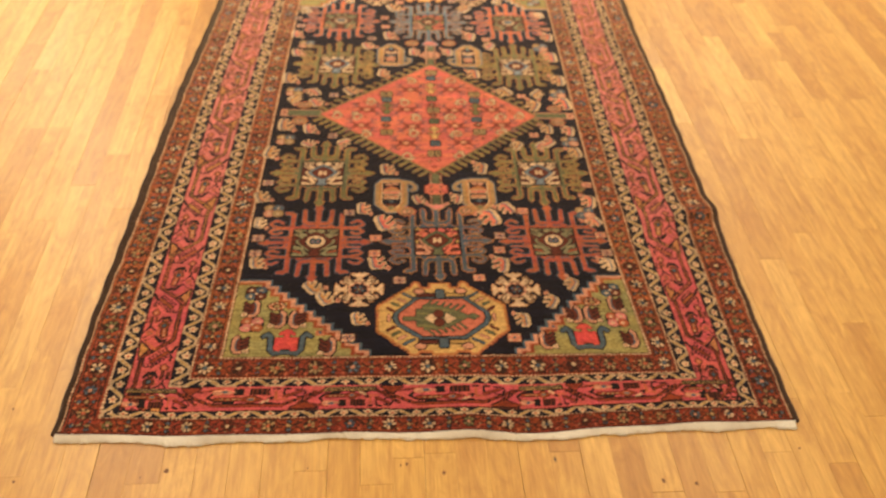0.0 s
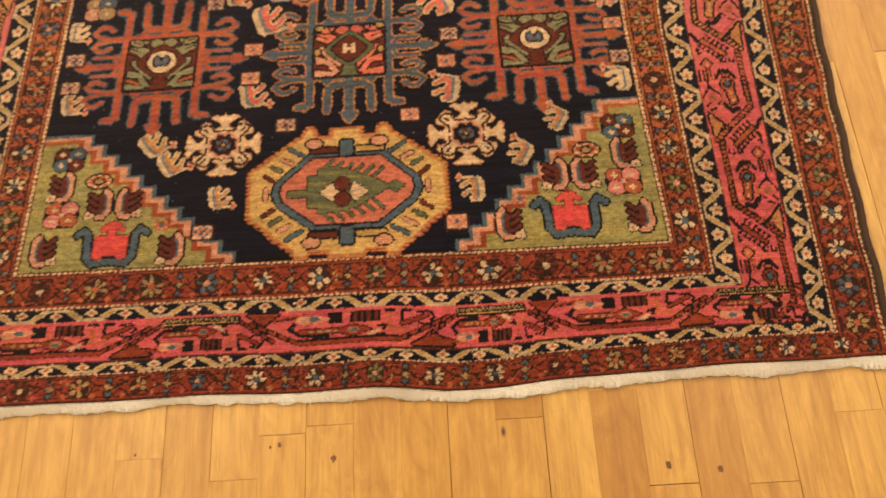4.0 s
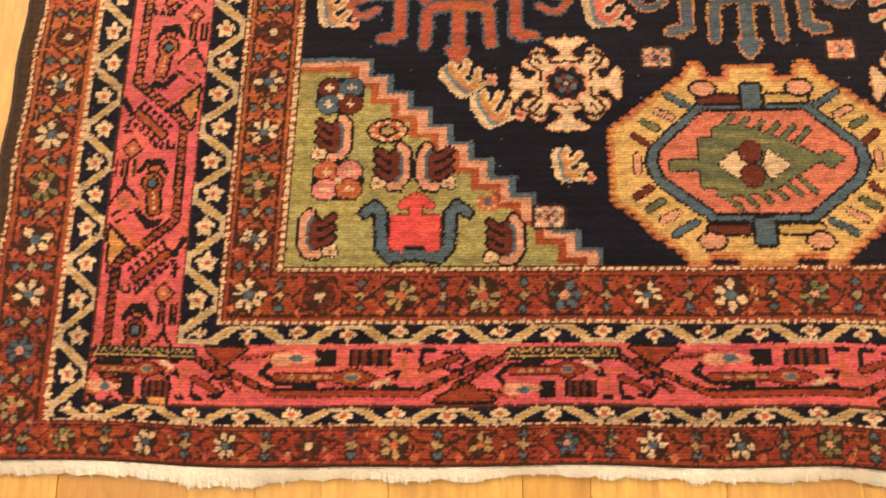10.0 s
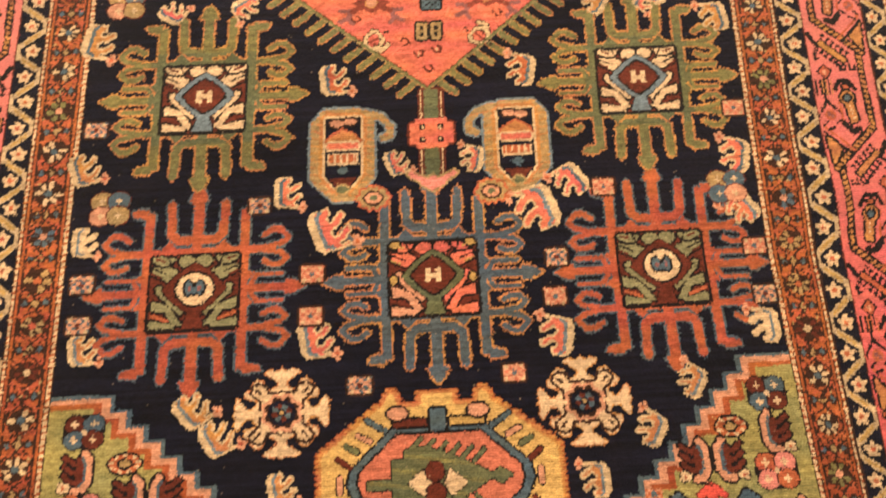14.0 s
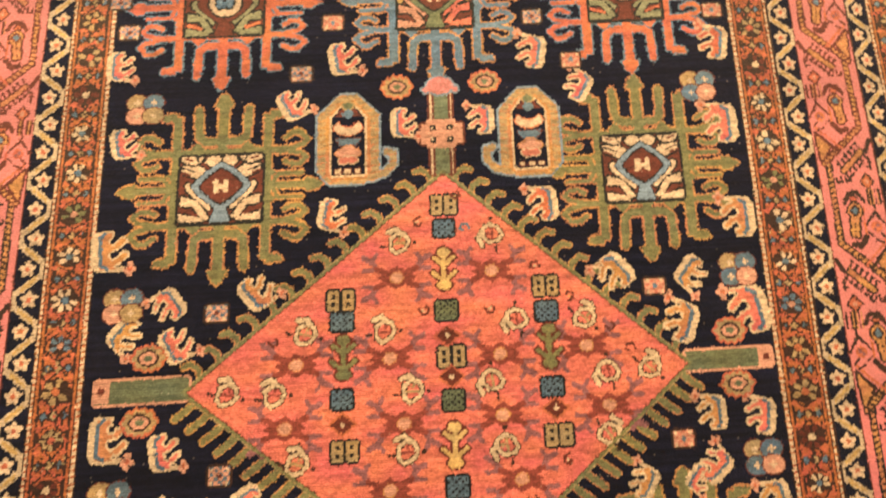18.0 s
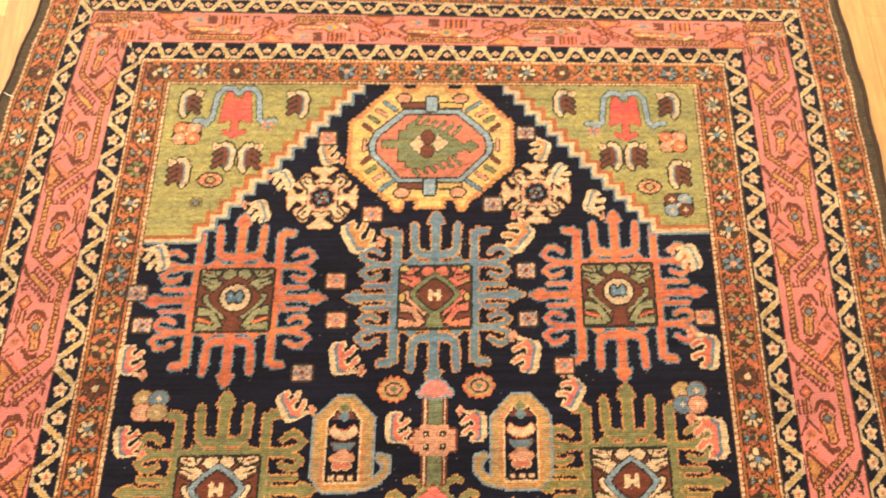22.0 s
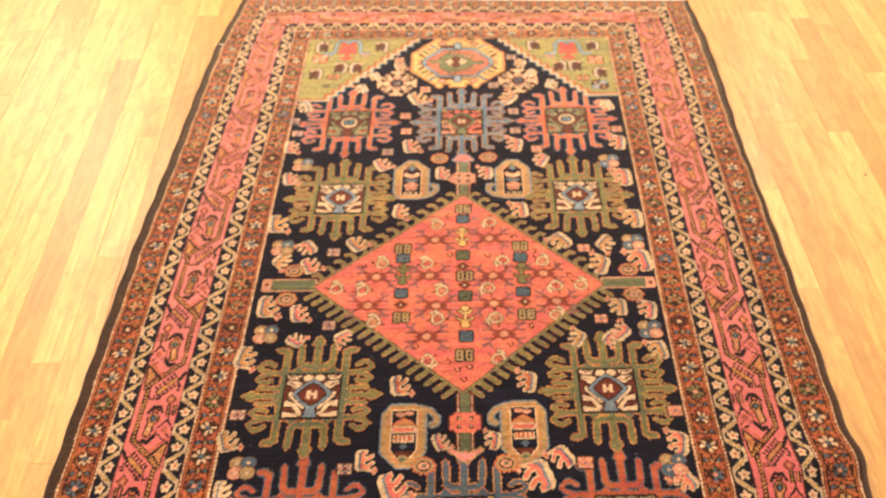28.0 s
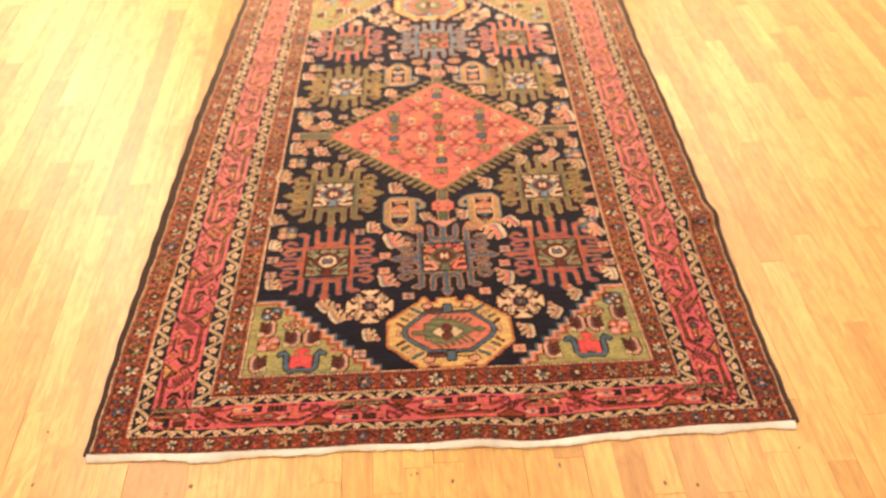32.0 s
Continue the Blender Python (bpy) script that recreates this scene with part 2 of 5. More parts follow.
# ---- rug: the weaver's chart ----
CELL = 0.0015
HALF, FIELD = 0.676, 0.41
SOUTH, NORTH, LENGTH = 0.176, 1.8175, 2.004
xs = np.arange(-HALF, HALF + CELL / 2, CELL)
ys = np.arange(0.0, LENGTH + CELL / 2, CELL)
GX, GY = np.meshgrid(xs, ys)
DYES = ("moss", "brick", "navy", "rust", "rose", "salmon", "olive", "cream", "steel", "yellow", "maroon", "orange", "brown", "tan", "peach", "sage", "black", "coral", "lightblue", "red", "pale", "ecru", "mauve", "umber", "straw", "celadon", "madder", "russet", "garnet", "slate", "gold", "sand")
WOOL = dict(moss=(0.270, 0.235, 0.085), brick=(0.430, 0.128, 0.078), navy=(0.0050, 0.0050, 0.0115), rust=(0.205, 0.033, 0.015), rose=(0.490, 0.088, 0.088), salmon=(0.545, 0.132, 0.088), olive=(0.148, 0.138, 0.054),
            cream=(0.560, 0.390, 0.235), steel=(0.066, 0.098, 0.125), yellow=(0.520, 0.330, 0.115), maroon=(0.100, 0.021, 0.012), orange=(0.410, 0.175, 0.060),
            brown=(0.034, 0.014, 0.009), tan=(0.310, 0.205, 0.090), peach=(0.500, 0.235, 0.145), sage=(0.098, 0.106, 0.054), black=(0.009, 0.006, 0.007),
            coral=(0.375, 0.096, 0.042), lightblue=(0.125, 0.160, 0.190), red=(0.540, 0.072, 0.055), pale=(0.540, 0.185, 0.155), ecru=(0.500, 0.355, 0.205), mauve=(0.215, 0.082, 0.080), umber=(0.046, 0.026, 0.016), straw=(0.400, 0.250, 0.080), celadon=(0.205, 0.190, 0.100), madder=(0.250, 0.047, 0.022), russet=(0.190, 0.040, 0.026), garnet=(0.325, 0.078, 0.036), slate=(0.068, 0.090, 0.112), gold=(0.495, 0.313, 0.108), sand=(0.430, 0.310, 0.185))
dye_of = {name: i for i, name in enumerate(DYES)}
chart = np.full(GX.shape, dye_of["navy"], np.uint8)
piece = np.zeros(GX.shape, np.uint16)
pieces = [("field", "midnight-blue knotted wool field")]


def new_piece(name, label=""):
    pieces.append((name, label))
    return len(pieces) - 1


def bend(y):
    """Middle and half-width of the field, skew of the rows and the two side edges, at a row of the rug: it was never woven quite straight."""
    field_west = -0.436 + 0.023 * y
    field_east = np.interp(y, (0, 0.19, 0.3, 0.4, 0.5, 0.7, 1.0, 1.2, 1.6, 2.0), (0.415, 0.412, 0.404, 0.398, 0.392, 0.390, 0.391, 0.395, 0.397, 0.402))
    middle, half = (field_west + field_east) / 2, (field_east - field_west) / 2
    skew = np.interp(y, (0, 0.18, 0.45, 0.72, 1.0, 1.25, 1.48, 1.6, 1.82, 2.0), (0.014, 0.012, 0.025, 0.027, 0.018, 0.023, 0.034, 0.030, 0.018, 0.0))
    west = np.interp(y, (0, 0.3, 0.55, 0.85, 1.1, 1.4, 1.65, 1.8, 2.0), (-0.700, -0.702, -0.696, -0.690, -0.683, -0.663, -0.650, -0.638, -0.603))
    east = np.interp(y, (0, 0.2, 0.38, 0.52, 0.58, 0.66, 1.05, 1.4, 1.65, 1.83, 2.0), (0.664, 0.662, 0.664, 0.667, 0.675, 0.667, 0.669, 0.661, 0.667, 0.664, 0.650))
    return middle, half, skew, west, east


def laid(x, y):
    """From the chart to the floor."""
    middle, half, skew, west, east = bend(y)
    inner = middle + np.clip(x, -FIELD, FIELD) * half / FIELD
    outer = (np.abs(x) - FIELD) / (HALF - FIELD)
    wx = np.where(x < -FIELD, inner + outer * (west - inner), np.where(x > FIELD, inner + outer * (east - inner), inner))
    return wx, y + wx * skew


def chart_place(x, y):
    """From a place on the floor to the chart."""
    row = y - x * bend(y)[2]
    middle, half = bend(row)[:2]
    return (x - middle) * FIELD / half, row


class Motif:
    """A window of the chart round a place, with coordinates of its own, to draw one figure in."""

    def __init__(self, x, y, reach, ax=1.0, ay=None, turn=0, name=None, label="", on_floor=True):
        cx, cy = chart_place(x, y) if on_floor else (x, y)
        i0, i1 = np.searchsorted(xs, (cx - reach, cx + reach))
        j0, j1 = np.searchsorted(ys, (cy - reach, cy + reach))
        self.win = np.s_[j0:j1, i0:i1]
        dx, dy = GX[self.win] - cx, GY[self.win] - cy
        c, s = math.cos(radians(turn)), math.sin(radians(turn))
        self.u, self.v = (dx * c + dy * s) / ax, (dy * c - dx * s) / (ay or ax)
        self.piece = new_piece(name, label) if name else None

    def box(self, x0, y0, x1, y1, both=False, four=False):
        u, v = (np.abs(self.u) if both or four else self.u), (np.abs(self.v) if four else self.v)
        return (u >= x0) & (u <= x1) & (v >= y0) & (v <= y1)

    def disc(self, x, y, rx, ry=None, both=False, four=False):
        u, v = (np.abs(self.u) if both or four else self.u), (np.abs(self.v) if four else self.v)
        return ((u - x) / rx) ** 2 + ((v - y) / (ry or rx)) ** 2 <= 1

    def diamond(self, x, y, rx, ry):
        return np.abs(self.u - x) / rx + np.abs(self.v - y) / ry <= 1

    def line(self, points, width, both=False, four=False):
        u, v = (np.abs(self.u) if both or four else self.u), (np.abs(self.v) if four else self.v)
        near = np.full(u.shape, 1e9)
        for (ax, ay), (bx, by) in zip(points, points[1:]):
            wx, wy = bx - ax, by - ay
            t = np.clip(((u - ax) * wx + (v - ay) * wy) / (wx * wx + wy * wy + 1e-12), 0, 1)
            near = np.minimum(near, np.hypot(u - ax - t * wx, v - ay - t * wy))
        return near <= width / 2

    def poly(self, points, both=False, four=False):
        u, v = (np.abs(self.u) if both or four else self.u), (np.abs(self.v) if four else self.v)
        inside = np.zeros(u.shape, bool)
        for (ax, ay), (bx, by) in zip(points, points[1:] + points[:1]):
            if ay != by:
                inside ^= ((ay > v) != (by > v)) & (u < (bx - ax) * (v - ay) / (by - ay) + ax)
        return inside

    def paint(self, mask, dye, edge=None, width=2):
        if edge:
            wide = grown(mask, width)
            chart[self.win][wide] = dye_of[edge]
            if self.piece is not None:
                piece[self.win][wide] = self.piece
        chart[self.win][mask] = dye_of[dye]
        if self.piece is not None:
            piece[self.win][mask] = self.piece


def grown(mask, steps):
    for _ in range(steps):
        wide = mask.copy()
        wide[1:] |= mask[:-1]
        wide[:-1] |= mask[1:]
        wide[:, 1:] |= mask[:, :-1]
        wide[:, :-1] |= mask[:, 1:]
        mask = wide
    return mask


def any_of(*masks):
    return np.logical_or.reduce(masks)


# borders: frames nested one in the other, from the field outwards
BANDS = (0.0, 0.03, 0.19, 0.21, 0.32, 0.332, 0.622, 0.634, 0.730, 0.747, 0.905, 0.932, 1.0)


def guard_reach(x, y):
    """Share of the border's width at which the outer guard ends: wider at the south and along the east side."""
    return np.where(x < 0, np.interp(y, (0, 0.22, 0.6, 2.0), (0.972, 0.968, 0.936, 0.938)), np.interp(y, (0, 0.3, 0.8, 1.3, 1.6, 1.85, 2.0), (0.972, 0.978, 0.968, 0.975, 0.944, 0.935, 0.960)))


side = np.clip((np.abs(GX) - FIELD) / (HALF - FIELD), 0, 1)
reach = guard_reach(GX, GY)
side = np.where(side < 0.73, side, np.where(side < reach, 0.73 + (side - 0.73) * 0.188 / (reach - 0.73), 0.918 + (side - reach) * 0.082 / (1 - reach)))
south = np.interp(GY, (0.0, 0.0022, 0.004, 0.0345, 0.0375, 0.0495, 0.0520, 0.1065, 0.1085, 0.1235, 0.127, 0.171, SOUTH), BANDS[::-1])
north = np.interp(GY, (NORTH, 1.8235, 1.8576, 1.862, 1.883, 1.889, 1.9437, 1.9487, 1.9666, 1.9717, 1.999, 2.002, LENGTH), BANDS)
depth = np.maximum(side, np.maximum(south, north))
upright = (side >= south) & (side >= north)
along = np.where(upright, GY, GX)
across = depth
wobble = np.random.default_rng(4)


def band(lo, hi):
    return (depth > lo) & (depth <= hi)


def share(lo, hi):
    return np.clip((across - lo) / (hi - lo), 0, 1)


def set_band(mask, dye, index=None):
    chart[mask] = dye_of[dye]
    if index is not None:
        piece[mask] = index


inner_guard = new_piece("inner_guard_border", "narrow rust-brown border with small rosettes on a vine")
inner_zigzag = new_piece("inner_ribbon_border", "narrow navy border with a cream zigzag ribbon")
main_border = new_piece("main_border", "rose-red border with dark figures and striped stems")
outer_zigzag = new_piece("outer_ribbon_border", "narrow navy border with a cream zigzag ribbon")
outer_guard = new_piece("outer_guard_border", "rust-brown border with small rosettes on a vine")
edge_band = new_piece("edge_band", "dark brown woven side band")

fleck = np.kron(np.random.default_rng(9).random((GX.shape[0] // 2 + 1, GX.shape[1] // 2 + 1)), np.ones((2, 2)))
SIDE_STEP, END_STEP = 0.0527, (0.0705, 0.0570)


def cell_place(step_side, step_end, start_side, start_end):
    """Where a place of the borders lies in its repeat, 0 to 1, and the length of that repeat."""
    step = np.where(upright, step_side, np.where(GY > 1, step_end[1], step_end[0]))
    return ((along - np.where(upright, start_side, start_end)) / step) % 1, step


for (lo, hi, first, last), index in zip(((0.0, 0.21, 0.03, 0.19), (0.730, 0.932, 0.747, 0.905)), (inner_guard, outer_guard)):
    set_band(band(lo, hi), "brown", index)
    inside = band(first, last)
    set_band(inside, "rust")
    w = share(first, last)
    curl = 0.045 * np.sin(along * 331.0 + 3.0 * depth) + 0.035 * np.sin(along * 187.0 + 1.0)
    set_band(inside & (((w > 0.07) & (w < 0.13)) | ((w > 0.87) & (w < 0.93))), "brown")
    phase, step = cell_place(SIDE_STEP, END_STEP, 0.203, -0.0245)
    for sign in (-1, 1):
        swing = np.cos(2 * math.pi * phase)
        wave = 0.5 + curl + sign * (0.17 + 0.17 * np.clip(1.6 * swing, -1, 1))
        set_band(inside & (np.abs(w - wave) < 0.044) & (w > 0.12) & (w < 0.88), "brown")
        set_band(inside & (np.abs(w - wave - 0.085 * sign) < 0.035) & (w > 0.14) & (w < 0.86), "madder")
    away = np.abs(phase - 0.5) * step
    tall = np.where(upright, 0.042, np.where(last < 0.5, 0.044, 0.031))
    for level, dye, size in ((0.24, "steel", 0.0040), (0.76, "steel", 0.0040), (0.5, "tan", 0.0046)):
        gap = np.abs(w - level) * tall
        set_band(inside & (away + gap * 0.8 < size + 0.0022), "brown")
        set_band(inside & (away * 0.75 + gap < size * 0.85), dye)
    away = np.abs(np.abs(phase - 0.5) - 0.26) * step
    for level, dye in ((0.17, "madder"), (0.83, "coral")):
        set_band(inside & (away + np.abs(w - level) * tall < 0.0042), dye)
    speck = fleck[: GX.shape[0], : GX.shape[1]]
    busy = inside & (w > 0.10) & (w < 0.90)
    for low, high, dye in ((0.0, 0.13, "brown"), (0.13, 0.17, "madder"), (0.17, 0.178, "tan")):
        set_band(busy & (speck >= low) & (speck < high), dye)
    beads = (((along + 0.25 * depth * 0.266) / 0.0072) % 1 > 0.34)
    rails = ((0.007, 0.023), (0.194, 0.206)) if last < 0.5 else ((0.733, 0.744), (0.911, 0.926))
    for x0, x1 in rails:
        line = band(x0, x1) & (upright | (x1 < 0.8))
        set_band(line, "rust")
        set_band(line & beads, "cream")

# the ribbons: a band that leans to and fro between a pair of edges, with a blossom in every bay
LEAN_SIDE = np.interp(GY, (0.0, 0.2147, 0.2791, 0.4183, 0.6086, 0.8797, 1.3244, 1.6569, 2.0), np.array((-2.2, 4.0, 6.0, 10.0, 15.0, 23.0, 35.0, 44.0, 54.0)))
LEAN_END = np.where(GY < 1, (GX + 0.177) / 0.0433, (GX + 0.215) / 0.0260)
for (lo, hi), index in (((0.21, 0.332), inner_zigzag), ((0.622, 0.730), outer_zigzag)):
    here = band(lo, hi)
    set_band(here, "navy", index)
    w = share(lo + 0.012, hi - 0.012)
    lane = np.where(upright, LEAN_SIDE, LEAN_END)
    bay = np.floor(lane)
    f = lane - bay - 0.5
    half_step = np.where(upright, 0.0365, np.where(GY < 1, 0.0433, 0.0260))
    high = np.where(upright, 0.0272, np.where(GY < 1, 0.0150, 0.0185)) * np.where((GY < 1) & ~upright & (lo > 0.5), 0.75, 1.0)
    sign = np.where(bay % 2 < 0.5, 1.0, -1.0)
    off = f * half_step - sign * (w - 0.5) * np.where(upright, 0.021, np.where(GY < 1, 0.018, 0.012))
    thick = np.where(upright, 0.0047, np.where(GY < 1, 0.0060, 0.0042)) * (1.12 - 0.9 * np.abs(w - 0.5) ** 2)
    ribbon = here & (np.abs(off) < thick)
    # runs along the edges, from one lean to the next
    g = lane - np.round(lane)
    over = np.where(np.round(lane) % 2 > 0.5, 1.0 - w, w)
    ribbon |= here & (over < np.where(upright, 0.06, np.where(GY < 1, 0.15, 0.10))) & (np.abs(g) < np.where(upright, 0.12, 0.30))
    set_band(ribbon, "sand")
    set_band(here & (np.abs(off) < thick * 0.52) & (np.abs(w - 0.5) < 0.36), "straw")
    gap, rise = g * half_step, (w - np.where(np.round(lane) % 2 > 0.5, 0.40, 0.60)) * high
    turn = np.arctan2(rise, gap)
    size = np.where(upright, 0.0102, np.where(GY < 1, 0.0080, 0.0062)) * (0.82 + 0.18 * np.cos(np.where(upright, 5, 4) * turn))
    flat = np.where(upright, 1.0, 1.25)
    set_band(here & (np.hypot(gap, rise * flat) < size + 0.0009), "navy")
    set_band(here & (np.hypot(gap, rise * flat) < size), "cream")
    set_band(here & (np.hypot(gap, rise * flat) < 0.0030), "coral")
    set_band(band(lo, lo + 0.005), "brown")
set_band(band(0.930, 1.0), "umber", edge_band)
set_band(band(0.332, 0.622), "rose", main_border)
set_band(band(0.332, 0.338) | band(0.616, 0.622), "maroon")


def rosette(x, y, size, petals, heart, ring="brown"):
    m = Motif(x, y, size * 1.8, size * 1.06, size, on_floor=False)
    angle, far = np.arctan2(m.v, m.u), np.hypot(m.u, m.v)
    count = wobble.choice((6, 7, 8))
    start = wobble.uniform(0, 6)
    m.paint(far < 0.93, ring)
    lobes = np.cos(angle * count + start)
    gone = (np.floor((angle * count + start + math.pi) / (2 * math.pi)) * 7 + wobble.integers(9)) % 9 < 2
    m.paint((far < 0.80 + 0.16 * lobes) & (lobes > -0.45) & (far > 0.34) & ~gone, petals)
    m.paint(far < 0.28, heart)


def guard_flowers(level, size):
    """Rosettes along a guard border, in turn cream, blue, gold and dark red, with small buds between."""
    span = FIELD + level * (HALF - FIELD)
    low, high = float(np.interp(level, BANDS, (SOUTH, 0.171, 0.127, 0.1235, 0.1085, 0.1065, 0.0520, 0.0495, 0.0375, 0.0345, 0.004, 0.0022, 0.0))), float(
        np.interp(level, BANDS, (NORTH, 1.8235, 1.8576, 1.862, 1.883, 1.889, 1.9437, 1.9487, 1.9666, 1.9717, 1.999, 2.002, LENGTH)))
    turn = (("cream", "steel"), ("steel", "peach"), ("tan", "coral"), ("maroon", "ecru"), ("ecru", "steel"), ("olive", "peach"))
    runs = [("x", s * span, low, high) for s in (-1, 1)] + [("y", v, -span, span) for v in (low, high)]
    for kind, fixed, start, end in runs:
        step, origin = (SIDE_STEP, 0.203) if kind == "x" else (END_STEP[int(fixed > 1)], -0.0245)
        slim = size if kind == "x" else size * (1.0 if level < 0.5 else 0.80)
        for k in range(-40, 60):
            a = origin + step * k
            if not start - 0.004 < a < end + 0.004:
                continue
            petals, heart = turn[(k * 5 + (k // 3)) % 6]
            x, y = (fixed, a) if kind == "x" else (a, fixed)
            if kind == "x" and level > 0.5:
                x = math.copysign(FIELD + (0.73 + (level - 0.73) * (float(guard_reach(fixed, a)) - 0.73) / 0.188) * (HALF - FIELD), fixed)
            rosette(x, y, slim * wobble.uniform(0.80, 1.06), petals, heart)


guard_flowers(0.11, 0.0150)
guard_flowers(0.826, 0.0150)


def side_unit(x, y, flip, long, ink, warm):
    """One repeat of the main border at the sides, in millimetres: a striped stem that crosses over, a barbed leaf, a comb, an arch and a flask in its hook."""
    m = Motif(x, y, 0.14, 0.001, 0.001 * long / 0.148, 0, on_floor=False)
    m.u = (m.u * flip - 0.5) / 0.82
    keep = (np.abs(m.v) <= 104) & (piece[m.win] == main_border)

    def paint(mask, dye, edge=None, width=1):
        if edge:
            m.paint(grown(mask, width + 1) & keep, edge)
        m.paint(mask & keep, dye)

    def stroke(points, width, dye=None):
        paint(m.line(points, width * 1.4), dye or ink)

    stem = [(28, 52), (30, -48), (-36, -97)]
    paint(m.line(stem, 11.5), ink)
    paint(m.line(stem, 6.4) & (np.sin((m.v + 0.35 * m.u) * 0.95) > -0.35), warm)
    stroke([(-34, 66), (-43, 80)], 5)
    tri = m.poly([(-42, -54), (-22, -74), (-38, -94)])
    paint(tri, "orange", ink, 1)
    stroke([(-42, -52), (-10, -80)], 3.2)
    stroke([(-40, -46), (-4, -76)], 2.6, "coral")
    # the barbed leaf
    path = [(-27 + 6.4 * k, 67 - 5.0 * k) for k in range(6)]
    paint(any_of(*[m.line([(a + 2, b + 2), (a + 7, b + 11), (a + 9, b + 9)], 3.4) for a, b in path], *[m.line([(a - 1, b - 2), (a - 6, b - 11), (a - 8, b - 8)], 3.4) for a, b in path]), ink)
    paint(m.line([(-26, 66), (5, 42)], 6.6), warm, ink, 1)
    paint(any_of(m.line([(-4, 36), (-2, 29), (5, 28), (6, 34)], 3.4), m.line([(12, 35), (11, 28), (19, 28), (20, 33)], 3.4)), ink)
    paint(any_of(m.line([(-40, 52), (-34, 52)], 3), m.line([(-38, 46), (-32, 46)], 3), m.line([(-37, 56), (-37, 43)], 2.6)), ink)
    paint(m.diamond(-27, 27, 9, 9), "coral", ink, 1)
    paint(m.disc(-27, 27, 3), "peach")
    # the comb and its little fork
    comb = m.box(-44, -3, -19, 17)
    paint(comb & (np.sin((m.u + 44) * 1.0) > -0.1), ink)
    paint(comb & (np.sin((m.u + 44) * 1.0) < -0.75), warm)
    paint(any_of(m.line([(-32, -3), (-32, -10)], 3.4), m.line([(-44, -30), (-31, -11), (-15, -27)], 4.6)), ink)
    paint(m.disc(-29, -30, 8, 7), "coral", "rose", 2)
    paint(any_of(m.disc(-31, -29, 3), m.disc(-26, -32, 2.4)), "mauve")
    paint(any_of(m.line([(-42, -44), (-34, -38)], 3), m.line([(-22, -41), (-14, -36)], 3), m.line([(-36, -50), (-26, -46)], 3.4)), ink)
    # the arch, the flask and the hook that holds it
    stroke([(-16, 3), (-8, 14), (6, 13), (14, 2)], 4.4)
    paint(m.box(-5, 4, 4, 8), "coral", ink, 1)
    hook = [(-13, -6), (-11, -42), (0, -53), (10, -50), (19, -34), (18, -8)]
    paint(m.line(hook[:3], 3.0), "coral")
    stroke(hook[1:4], 6.0)
    flask = any_of(m.disc(0, -9, 10, 9.5), m.poly([(-5, -12), (7, -12), (11, -40), (0, -42)]))
    paint(flask, warm, ink, 1)
    paint(m.disc(0, -9, 4.4), "steel", ink, 1)
    paint(m.line([(2, -20), (5, -38)], 2.6) & (np.sin(m.v * 1.2) > 0), "cream" if ink == "black" else ink)


